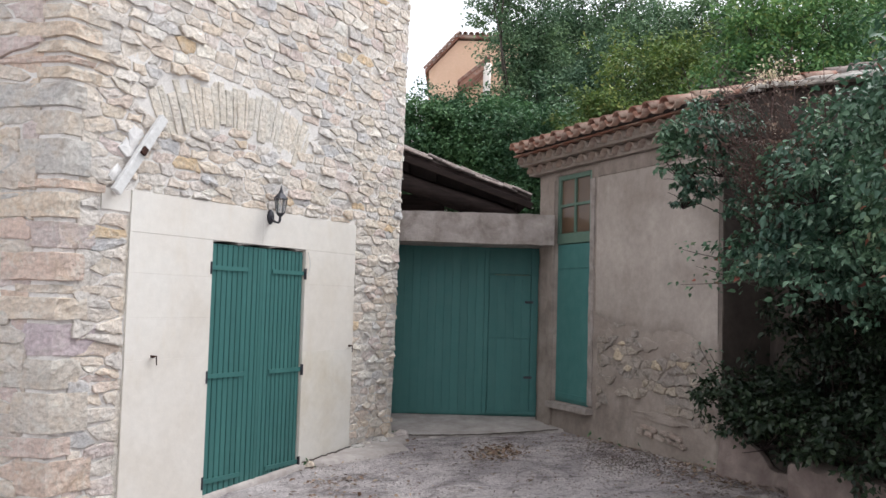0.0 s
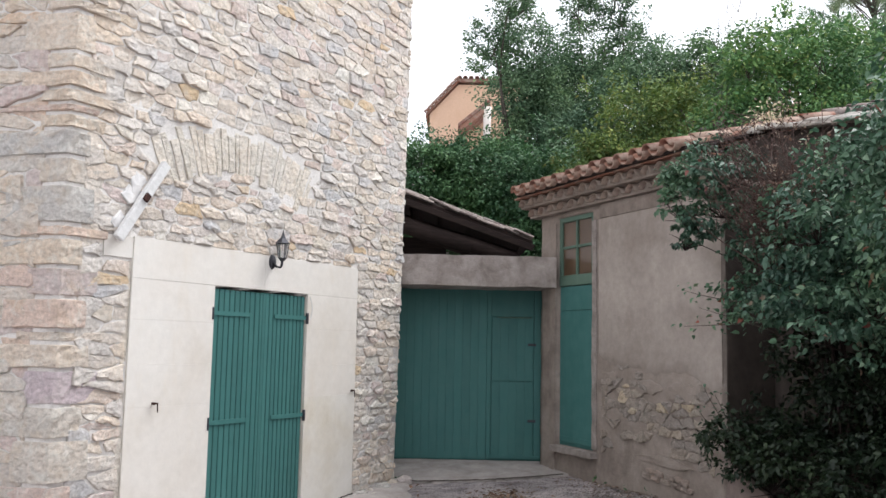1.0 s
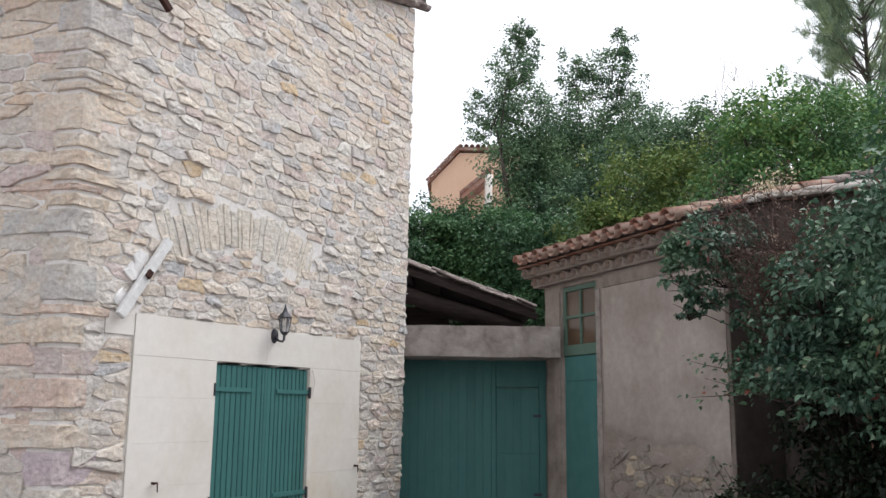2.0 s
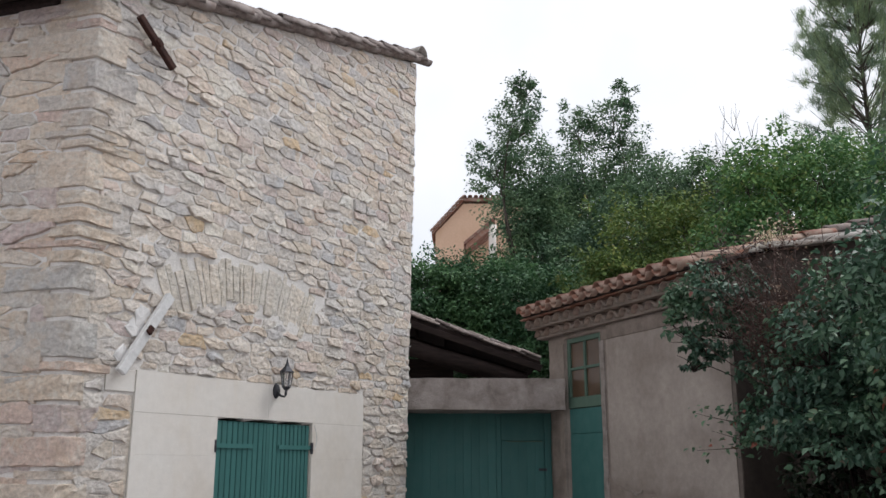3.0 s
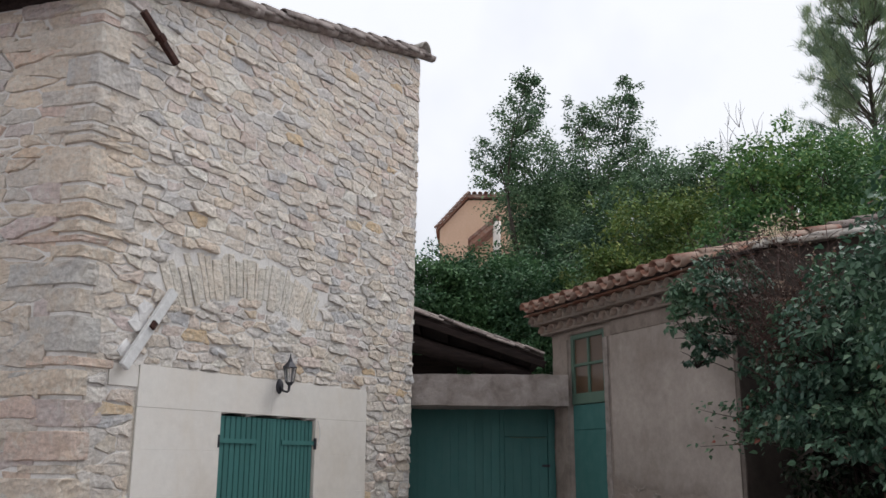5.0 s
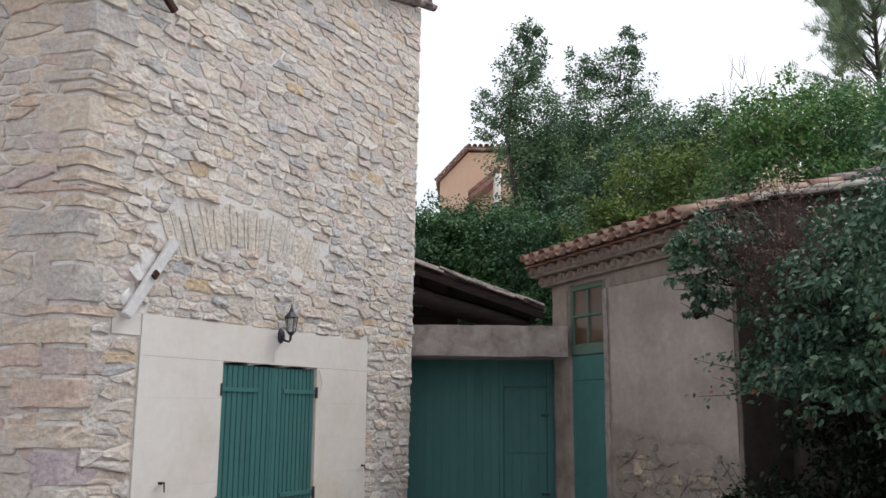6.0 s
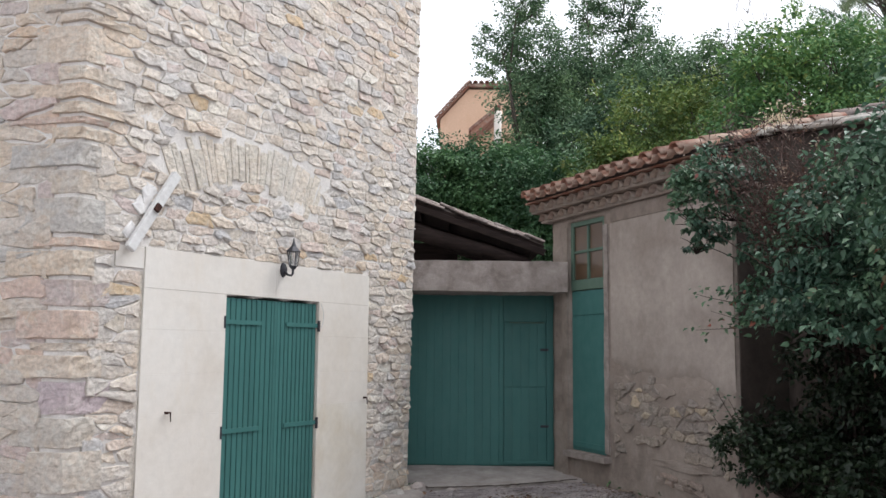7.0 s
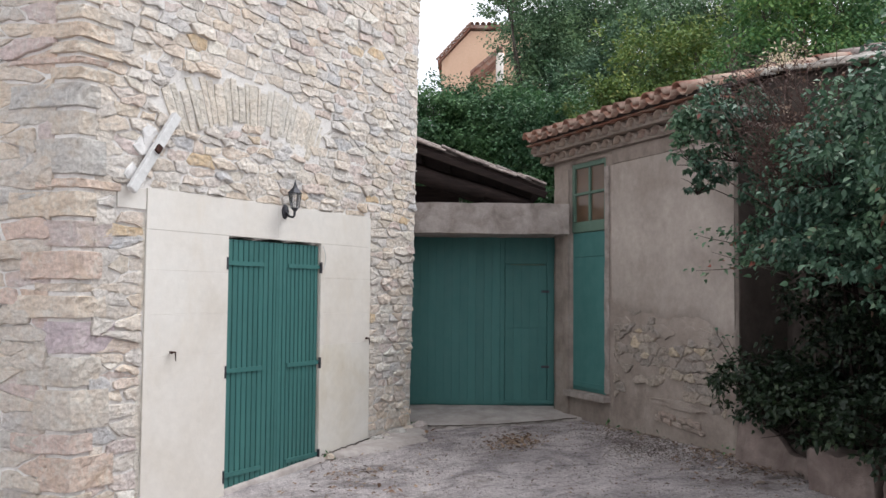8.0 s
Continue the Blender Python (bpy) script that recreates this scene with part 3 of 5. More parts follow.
# voussoirs of the relieving arch
n_v = 25
bounds = [-ARCH[4] - 1.5 + (2 * ARCH[4] + 1.5) * (i + rng.uniform(-0.3, 0.3)) / n_v for i in range(n_v + 1)]
for i in range(n_v):
    a0, a1 = radians(bounds[i] + 0.10), radians(bounds[i + 1] - rng.uniform(0.05, 0.2))
    r0, r1 = ARCH[2] + rng.uniform(-0.05, 0.05), ARCH[3] + rng.uniform(-0.09, 0.04)
    poly = []
    for a, r in ((a0, r0), (a1, r0), (a1, r0 * 0.7 + r1 * 0.3), (a1, r0 * 0.35 + r1 * 0.65), (a1, r1), (a0, r1), (a0, r0 * 0.35 + r1 * 0.65), (a0, r0 * 0.7 + r1 * 0.3)):
        a += rng.uniform(-0.003, 0.003)
        poly.append((ARCH[0] + r * math.sin(a), ARCH[1] + r * math.cos(a)))
    v, f = stone_piece(poly, rng.uniform(0.008, 0.018) if i < 17 else rng.uniform(0.003, 0.009))
    raw("voussoir", v, f, VOUSSOIR, front)

# the stones nearest the lane are parts, the rest one mass
budget, rest = 290, []
for poly, d in front_stones:
    cx, cz = poly[0]
    v, f = stone_piece(poly, d)
    v = batter(v)
    if 2.2 < cz < 3.6 and cx < 1.9 and budget > 0:
        raw("stone", v, f, RUBBLE, front)
        budget -= 1
    else:
        rest.append((v, f))
tagged(raw("rubble", *join(rest), RUBBLE, front), kind="stuff")
budget, rest = 160, []
for poly, d in left_stones:
    v, f = stone_piece(poly, d * 1.1)
    if poly[0][0] > -1.3 and poly[0][1] < 3.6 and budget > 0:
        raw("stone", v, f, QUOIN, left_wall)
        budget -= 1
    else:
        rest.append((v, f))
tagged(raw("rubble", *join(rest), QUOIN, left_wall), kind="stuff")

# dressed cream surround of the door: slabs with fine joints
surround = box("door_surround", (PAN[0], 0.0, -0.3), (DOOR[0], 0.2, 0.02), CONCRETE_PALE, front, "smooth cream dressed stone surround")
for x0, x1, levels in ((PAN[0], DOOR[0], (-0.05, 1.16, 1.47, 1.80, 2.10)), (DOOR[1], PAN[1], (0.0, 1.16, 1.45, 1.78, 2.10))):
    for z0, z1 in zip(levels, levels[1:]):
        face = CREAM_STAINED if x0 == DOOR[1] and z0 < 0.5 else CREAM
        box("slab", (x0 + 0.0004, -0.020 + rng.uniform(0, 0.0012), z0 + 0.0004), (x1 - 0.0004, 0.06, z1 - 0.0004), face, surround, "", 0.0006)
box("slab", (PAN[0] + 0.001, -0.020, 2.1012), (0.66, 0.06, PAN[2]), CREAM, surround, "", 0.0006)
box("slab", (0.6612, -0.0195, 2.1012), (PAN[1] - 0.001, 0.06, PAN[2]), CREAM, surround, "", 0.0006)
box("slab", (-1.05, -0.012, 2.24), (PAN[0] - 0.002, 0.06, PAN[2] - 0.01), CREAM, surround, "", 0.0006)
rough_box("slab", (PAN[0] - 0.055, -0.006, -0.05), (PAN[0] - 0.003, 0.06, 2.22), VOUSSOIR, surround, "worn stone edge strip of the surround", 0.06, 0.006, 9)
# Dark sheet added where only the shade behind the leaves would show.
box("reveal", (DOOR[0], 0.30, -0.1), (DOOR[1], 0.42, DOOR[2] + 0.02), OLD_WOOD, front, "dark sheet standing for the unlit space behind the door")


# ---- roof of the stone house ----
def canal_tile(length, r0, r1, thick=0.014, seg=7, flip=False):
    """A half-round tile along +x, its crown up (or down), tapering from r0 to r1."""
    verts, faces = [], []
    for k, (x, r) in enumerate(((0, r0), (length, r1))):
        for layer in (0, thick):
            for i in range(seg + 1):
                w = math.pi * i / seg
                zz = math.sin(w) * (r - layer) * (-1 if flip else 1)
                verts.append((x, math.cos(w) * (r - layer), zz))
    n = seg + 1
    for i in range(seg):
        faces += [(i, i + 1, 2 * n + i + 1, 2 * n + i), (n + i, 3 * n + i, 3 * n + i + 1, n + i + 1),
                  (i, n + i, n + i + 1, i + 1), (2 * n + i, 2 * n + i + 1, 3 * n + i + 1, 3 * n + i)]
    faces += [(0, 2 * n, 3 * n, n), (seg, n + seg, 3 * n + seg, 2 * n + seg)]
    return verts, faces


def placed(piece, m):
    return [tuple(m @ Vector(v)) for v in piece[0]], piece[1]


def tile_objects(name, spots, material, parent, length, r0, r1, flip=False):
    base = canal_tile(length, r0, r1, flip=flip)
    me = bpy.data.meshes.new(name)
    me.from_pydata(base[0], [], base[1])
    me.materials.append(material)
    me.shade_smooth()
    for m in spots:
        ob = new(name, me)
        ob.parent = parent
        ob.matrix_basis = m


RAKE = math.degrees(math.atan(0.27))
bm = bmesh.new()
slab_m = pose(-1.95, 0, rake(-1.95) + 0.0, 0, -RAKE, 0)
add_box(bm, (0.05, 0.015, 0.004), (5.17, 5.6, 0.05), 0.006, slab_m)
roof = part("roof", bm, OLD_WOOD, house, "low-pitched roof of lichened canal tiles")
spots, under = [], []
for i in range(18):
    x = -0.02 + i * 0.287
    jig = rng.uniform(-0.012, 0.012)
    spots.append(slab_m @ pose(x, -0.055 + jig, 0.058, 0, 6.0 + rng.uniform(-2, 2), rng.uniform(-3, 3)) @ pose(0, 0, 0, 16 + rng.uniform(-6, 6), 0, 0))
    under.append(slab_m @ pose(x + 0.14, -0.035 + jig, 0.062, 0, 5.0 + rng.uniform(-1, 1), rng.uniform(-2, 2)))
tile_objects("tile", spots, OLD_TILE, roof, 0.40, 0.062, 0.076)
tile_objects("tile", under, OLD_TILE, roof, 0.40, 0.075, 0.06, True)
rest = []
for j in range(1, 26):
    for i in range(17):
        rest.append(placed(canal_tile(0.4, 0.075, 0.09, seg=4), slab_m @ pose(-0.02 + i * 0.315, -0.075 + j * 0.215, 0.10 + rng.uniform(0, 0.012), 0, 3.5, rng.uniform(-2, 2))))
tagged(raw("tiling", *join(rest), OLD_TILE, roof, "", True), kind="stuff")
tip = slab_m @ Vector((5.10, -0.12, 0.06))
tile_objects("ridge_tile", [Matrix.Translation((tip.x, tip.y - 0.02, tip.z)) @ pose(0, 0, 0, 0, 0, 90)], COPING_TILE, roof, 0.45, 0.10, 0.085)
# eave over the left face
eave_m = TO_LEFT
bm = bmesh.new()
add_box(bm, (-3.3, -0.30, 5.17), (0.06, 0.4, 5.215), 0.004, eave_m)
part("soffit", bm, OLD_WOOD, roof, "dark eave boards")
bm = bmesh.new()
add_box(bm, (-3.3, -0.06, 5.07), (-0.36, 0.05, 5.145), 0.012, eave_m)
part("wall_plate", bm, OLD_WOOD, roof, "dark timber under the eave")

# ---- double door with narrow upright slats ----
def door_leaf(x0, x1, parent, hinge_left):
    leaf = box("leaf", (x0, 0.030, 0.025), (x1, 0.052, DOOR[2] - 0.02), GREEN, parent, bevel=0.002)
    n = 10
    w = (x1 - x0) / n
    for i in range(n):
        box("slat", (x0 + i * w + 0.0045, 0.003 + rng.uniform(-0.001, 0.001), 0.02), (x0 + (i + 1) * w - 0.0045, 0.0295, DOOR[2] - 0.025), GREEN, leaf, bevel=0.004)
    for zc in (0.16, 1.0, 1.88):
        a, b = (x0 - 0.02, x0 + 0.43) if hinge_left else (x1 - 0.43, x1 + 0.02)
        rough_box("strap", (a, -0.008, zc - 0.019), (b, 0.0055, zc + 0.019), GREEN, leaf, "green painted strap hinge", 0.06, 0.002, zc)
        hx = x0 - 0.022 if hinge_left else x1 + 0.022
        v, f = tube([(hx, -0.012, zc - 0.055), (hx, -0.012, zc + 0.045)], [0.014, 0.014], 8)
        raw("hinge_pin", v, f, DARK_IRON, leaf, "dark iron hinge pin")
    return leaf


door = frame_empty("double_door", TOWER)
tagged(door, "closed green slatted double door with painted strap hinges", "door")
MID = 0.70
door_leaf(DOOR[0] + 0.012, MID - 0.003, door, True)
door_leaf(MID + 0.006, DOOR[1] - 0.012, door, False)
box("cover_strip", (MID - 0.035, -0.004, 0.03), (MID + 0.004, 0.0055, DOOR[2] - 0.03), GREEN, door, "upright strip over the joint", 0.004)

# ---- wall lantern ----
def wall_lantern():
    m = TOWER @ pose(0.745, -0.02, 2.375) @ Matrix.Scale(0.86, 4)
    la = frame_empty("wall_lantern", m)
    tagged(la, "small black cast-iron wall lantern above the green door", "lantern")
    bm = bmesh.new()
    bmesh.ops.create_cone(bm, cap_ends=True, segments=20, radius1=0.062, radius2=0.05, depth=0.02, matrix=pose(0, -0.01, -0.02, 90, 0, 0))
    bmesh.ops.scale(bm, vec=(0.8, 1, 1.25), verts=bm.verts)
    part("backplate", bm, DARK_IRON, la, "", True)
    v, f = tube([(0, -0.01, -0.03), (0, -0.06, -0.075), (0.0, -0.11, -0.085), (0.0, -0.125, -0.07), (0, -0.13, -0.02)], [0.012, 0.012, 0.011, 0.012, 0.014], 8)
    raw("arm", v, f, DARK_IRON, la, "", True)
    cy = -0.13
    bm = bmesh.new()
    bmesh.ops.create_cone(bm, cap_ends=True, segments=6, radius1=0.022, radius2=0.047, depth=0.03, matrix=pose(0, cy, -0.005))
    part("cup", bm, DARK_IRON, la)
    bm = bmesh.new()
    bmesh.ops.create_cone(bm, cap_ends=False, segments=6, radius1=0.040, radius2=0.062, depth=0.15, matrix=pose(0, cy, 0.085))
    part("glass", bm, LANTERN_GLASS, la, "cloudy lantern glass")
    for i in range(6):
        w = math.pi / 3 * i
        v, f = tube([(0.042 * math.cos(w), cy + 0.042 * math.sin(w), 0.01), (0.064 * math.cos(w), cy + 0.064 * math.sin(w), 0.16)], [0.005, 0.005], 5)
        raw("glazing_bar", v, f, DARK_IRON, la)
    bm = bmesh.new()
    bmesh.ops.create_cone(bm, cap_ends=True, segments=6, radius1=0.082, radius2=0.028, depth=0.055, matrix=pose(0, cy, 0.187))
    bmesh.ops.create_cone(bm, cap_ends=True, segments=10, radius1=0.026, radius2=0.012, depth=0.04, matrix=pose(0, cy, 0.234))
    bmesh.ops.create_cone(bm, cap_ends=True, segments=8, radius1=0.012, radius2=0.002, depth=0.05, matrix=pose(0, cy, 0.275))
    part("cap", bm, DARK_IRON, la)
    v, f = tube([(0, cy, -0.02), (0, cy, -0.05)], [0.008, 0.004], 6)
    raw("finial", v, f, DARK_IRON, la)


glass = Mat("cloudy_glass", 0.25)
glass.b.inputs["Base Color"].default_value = (0.86, 0.88, 0.9, 1)
glass.b.inputs["Transmission Weight"].default_value = 0.85
LANTERN_GLASS = glass.m
wall_lantern()


# ---- iron wall ties ----
def wall_tie(name, a, b, material, label, width, pin):
    """A flat iron bar across the wall from a to b, held by a bolt through it."""
    a, b = Vector((a[0], 0, a[1])), Vector((b[0], 0, b[1]))
    d = b - a
    ang = math.degrees(math.atan2(d.z, d.x))
    tie = frame_empty(name, TOWER @ Matrix.Translation(a) @ pose(0, 0, 0, 0, -ang, 0))
    tagged(tie, label, "wall tie")
    L = d.length
    bm = bmesh.new()
    add_box(bm, (0, -0.095, -width / 2), (L, -0.048, width / 2), 0.006)
    part("bar", bm, material, tie)
    v, f = tube([(L * pin, 0.02, 0), (L * pin, -0.12, 0)], [0.016, 0.016], 8)
    raw("bolt", v, f, RUST, tie, "rusty bolt")
    bm = bmesh.new()
    add_box(bm, (L * pin - 0.035, -0.118, -0.02), (L * pin + 0.03, -0.0955, 0.03), 0.006)
    part("wedge", bm, RUST, tie, "rusty wedge")
    return tie


wall_tie("wall_tie", (-0.985, 2.36), (-0.575, 2.97), PALE_BAR, "whitewashed iron wall tie slanting across the stone", 0.075, 0.53)
wall_tie("wall_tie", (-0.72, 4.77), (-1.09, 5.06), RUST, "dark rusty iron wall tie high on the stone", 0.055, 0.5)
for x, z, r in ((-0.78, 2.78, 0.10), (-0.93, 2.78 - 0.30, 0.085), (-0.86, 2.70, 0.07)):
    poly = [(x + r * rng.uniform(0.6, 1.25) * math.cos(w), z + r * rng.uniform(0.6, 1.2) * math.sin(w)) for w in np.linspace(0, 2 * math.pi, 12, endpoint=False)]
    v, f = stone_piece(poly, 0.022)
    raw("mortar_patch", v, f, FRESH, front, "patch of fresh white mortar")


# small iron hooks that hold the door open
def wall_hook(x, z):
    h = frame_empty("wall_hook", TOWER @ pose(x, -0.018, z))
    tagged(h, "small rusty iron shutter hook in the surround", "hook")
    v, f = join([tube([(0, 0.03, 0), (0, -0.035, 0)], [0.006, 0.006], 6), tube([(-0.03, -0.03, 0.012), (0.03, -0.03, 0.005)], [0.006, 0.006], 6),
                 tube([(0.025, -0.03, 0.01), (0.028, -0.034, -0.06)], [0.006, 0.004], 6)])
    raw("iron", v, f, RUST, h)


wall_hook(-0.54, 1.18)
wall_hook(2.0, 1.19)

# ---- gate under the concrete beam ----
beam = rough_box("concrete_beam", (-0.42, 9.86, 2.315), (1.405, 10.56, 2.66), CONCRETE, None, "", 0.05, 0.009, 2)
tagged(beam, "rough grey concrete lintel beam over the gate", "beam", "", "structure")
pillar = rough_box("gate_pillar", (1.372, 10.10, 0.2), (1.52, 10.8, 2.314), RENDER, None, "", 0.06, 0.008, 4)
tagged(pillar, "grey rendered gate pillar under the beam", "pillar", "", "structure")
inner = rough_box("gate_jamb", (-0.75, 10.12, 0.0), (-0.43, 10.8, 2.66), MORTAR, None, "", 0.08, 0.01, 6)
tagged(inner, "rough mortared jamb beside the gate", "jamb", "", "structure")


def build_gate():
    g = frame_empty("wooden_gate", pose(0, 10.5, 0))
    tagged(g, "wide green boarded gate with a wicket door", "gate")
    x0, x1, z0, z1 = -0.45, 1.378, 0.355, 2.40
    box("frame", (x0, 0.012, 0.12), (x1, 0.05, z1), GREEN_DULL, g, bevel=0.002)
    n = 12
    wx0, wx1 = 0.735, 1.225
    edge = np.linspace(x0, wx0 - 0.06, n + 1)
    for a, b in zip(edge, edge[1:]):
        box("board", (a + 0.0007, -0.006 + rng.uniform(-0.0015, 0.0015), z0 + 0.004), (b - 0.0007, 0.0115, z1), GREEN_DULL, g, bevel=0.0014)
    box("stile", (wx0 - 0.058, -0.010, z0 + 0.004), (wx0 - 0.006, 0.0115, z1), GREEN_DULL, g)
    box("stile", (wx1 + 0.006, -0.010, z0 + 0.004), (x1 - 0.002, 0.0115, z1), GREEN_DULL, g)
    box("rail", (wx0 - 0.004, -0.010, 2.005), (wx1 + 0.004, 0.0115, z1), GREEN_DULL, g)
    w = box("wicket_door", (wx0, 0.0, z0 + 0.012), (wx1, 0.0112, 1.995), GREEN_DULL, g, "narrow boarded wicket door", 0.001)
    e2 = np.linspace(wx0 + 0.004, wx1 - 0.004, 6)
    for a, b in zip(e2, e2[1:]):
        box("board", (a + 0.0004, -0.011, z0 + 0.02), (b - 0.0004, -0.0005, 1.245), GREEN_DULL, w, bevel=0.001)
        box("board", (a + 0.0004, -0.011, 1.255), (b - 0.0004, -0.0005, 1.985), GREEN_DULL, w, bevel=0.001)
    for zz in (0.80, 1.68):
        bm = bmesh.new()
        add_box(bm, (wx1 - 0.065, -0.020, zz - 0.014), (wx1 + 0.03, -0.0112, zz + 0.014), 0.003)
        part("hinge", bm, DARK_IRON, w, "dark iron hinge")
    box("weather_strip", (wx0 + 0.06, -0.022, 1.988), (wx1 - 0.02, -0.0105, 2.0), GREEN_SASH, g, "pale worn strip", 0.002)
    box("kick_rail", (wx0 - 0.01, -0.019, z0 + 0.01), (x1 - 0.004, -0.0115, z0 + 0.05), GREEN_DULL, g)


build_gate()


def gate_apron(nx=40, ny=18):
    verts, faces = [], []
    for j in range(ny + 1):
        f = j / ny
        for i in range(nx + 1):
            x = -0.44 + 1.96 * i / nx
            y0 = 9.66 - 0.15 * math.sin(math.pi * i / nx) + 0.05 * noise.noise(Vector((i * 0.3, 1, 2)))
            y = y0 + (10.62 - y0) * f
            low = ground_z(x, y) + 0.014
            rise = low + (0.345 - low) * min(1.0, f * 1.15) + 0.005 * noise.noise(Vector((x * 5, y * 5, 0)))
            verts.append((x, y, rise if j else low - 0.044))
    for j in range(ny):
        for i in range(nx):
            a = j * (nx + 1) + i
            faces.append((a, a + 1, a + nx + 2, a + nx + 1))
    return raw("concrete_apron", verts, faces, CONCRETE_PALE, None, "", True)


apron = gate_apron()
tagged(apron, "cracked pale concrete apron in front of the gate", "apron", "", "structure")


def crack(label, edge, width, n=60):
    """A ragged earth-filled crack along edge(t), a little proud of what it splits."""
    verts, faces = [], []
    for i in range(n + 1):
        p = edge(i / n)
        q = edge(min(1.0, i / n + 0.02)) - edge(max(0.0, i / n - 0.02))
        side = Vector((-q.y, q.x, 0)).normalized()
        p = p + side * 0.05 * noise.noise(Vector((i * 0.33, 7, 2)))
        w = width * (0.35 + abs(noise.noise(Vector((i * 0.6, 2, 9)))) * 1.9) * min(1.0, 6 * i / n + 0.1, 6 * (1 - i / n) + 0.1)
        for k in (-1, 0, 1):
            z_ = p.z + (0.004 if k == 0 else -0.006)
            verts.append((p.x + side.x * w * k, p.y + side.y * w * k, z_))
    for i in range(n):
        for k in (0, 1):
            a = i * 3 + k
            faces.append((a, a + 1, a + 4, a + 3))
    return tagged(raw("crack", verts, faces, PLINTH), label, "crack", "", "structure")


def apron_edge(f):
    x = -0.40 + 1.86 * f
    y = 9.70 - 0.15 * math.sin(math.pi * (x + 0.44) / 1.96)
    return Vector((x, y, ground_z(x, y) + 0.030))


crack("dark crack along the edge of the concrete apron", apron_edge, 0.022)


def cement_strip(name, label, edge, width, z_lift, n=40, m=8):
    """A thin uneven sheet of cement on the ground along edge(t), reaching width(t) out to one side."""
    verts, faces = [], []
    for i in range(n + 1):
        p, d = edge(i / n)
        w = width(i / n) * (1 + 0.35 * noise.noise(Vector((i * 0.35, 3, 1))))
        for j in range(m + 1):
            q = p + d * w * j / m
            zz = ground_z(q.x, q.y) + z_lift * (1 - (j / m) ** 3) + 0.004 * noise.noise(Vector((q.x * 6, q.y * 6, 0))) + 0.016
            verts.append((q.x, q.y, zz - (0.03 if j == m else 0)))
    for i in range(n):
        for j in range(m):
            a = i * (m + 1) + j
            faces.append((a, a + 1, a + m + 2, a + m + 1))
    return tagged(raw(name, verts, faces, CONCRETE_PALE, None, "", True), label, "cement strip", "", "structure")


def tower_foot(f):
    p = TOWER @ Vector((0.05 + 3.0 * f, 0.02, 0))
    return p, (TOWER.to_3x3() @ Vector((0.15, -1, 0))).normalized()


cement_strip("cement_fillet", "pale broken cement along the foot of the stone house", tower_foot, lambda f: 0.05 + 0.05 * f + (0.42 * math.sin(math.pi * (f - 0.42) / 0.58) if f > 0.42 else 0), 0.035)


def surround_foot(f):
    p = TOWER @ Vector((1.30 + 0.95 * f, -0.035, 0))
    return Vector((p.x, p.y, ground_z(p.x, p.y) + 0.058))


crack("dark earthy gap at the foot of the door surround", surround_foot, 0.010)

# ---- the low rendered building beside the gate ----
lodge = frame_empty("rendered_outbuilding", SIDE)
tagged(lodge, "low outbuilding with blotchy grey render and tiled eave", "outbuilding")
LX0, LX1, LTOP = -0.52, 2.58, 3.15
SD = (-0.06, 0.63)                    # the narrow door's opening
lw = wall_face("wall", LX0 + 0.11, LX1, -0.1, lambda x: LTOP, [(SD[0], SD[1], 0.60, 3.10)], lodge, RENDER, 0.05, 0.009, 0.35)
# Thin coat laid on the end wall, its dark colour standing for shade.
rough_box("return_coat", (LX1 - 0.004, 0.03, 0.3), (LX1 + 0.012, 0.56, 3.1), PLINTH, lodge, "end wall coat with shade put into its dark colour", 0.06, 0.004, 8)
box("wall", (LX1 - 0.351, 0.352, -0.1), (LX1 - 0.004, 3.4, 3.14), RENDER, lodge, bevel=0.01)
box("wall", (LX0 + 0.114, 0.352, -0.1), (LX0 + 0.35, 3.4, 3.14), RENDER, lodge, bevel=0.01)
box("wall", (LX0 + 0.351, 3.1, -0.1), (LX1 - 0.352, 3.4, 3.14), RENDER, lodge, bevel=0.01)
def coat():
    verts, faces = [], []
    xs = np.linspace(0.76, LX1 - 0.006, 60)
    zt = 2.999
    for x in xs:
        lo = 1.50 - 0.10 * (x - 0.8) + 0.10 * noise.noise(Vector((x * 2.2, 0, 4))) + 0.05 * noise.noise(Vector((x * 8, 0, 1)))
        for j in range(24):
            z_ = lo + (zt - lo) * j / 23
            y_ = -0.012 + 0.004 * noise.noise(Vector((x * 3, 2, z_ * 3)))
            verts.append((x, 0.012 if j == 0 else y_, z_))
    for i in range(59):
        for j in range(23):
            a = i * 24 + j
            faces.append((a, a + 24, a + 25, a + 1))
    raw("render_coat", verts, faces, SMOOTH, lw, "smoother upper coat of grey render", True)


coat()
rough_box("band", (0.78, -0.020, 3.0), (LX1 - 0.01, 0.01, 3.148), RENDER, lodge, "smoother render band under the eave", 0.07, 0.005, 3)
rough_box("jamb_strip", (SD[1] + 0.005, -0.016, 0.62), (SD[1] + 0.085, 0.06, 3.0), CONCRETE, lodge, "pale cement jamb", 0.05, 0.006, 1)
rough_box("jamb_strip", (SD[0] - 0.12, -0.03, 0.2), (SD[0] - 0.005, 0.06, 3.05), RENDER, lodge, "worn jamb", 0.05, 0.008, 2)
rough_box("door_sill", (SD[0] - 0.02, -0.085, 0.535), (SD[1] + 0.09, 0.1, 0.597), CONCRETE, lodge, "pale stone sill", 0.05, 0.005, 5)


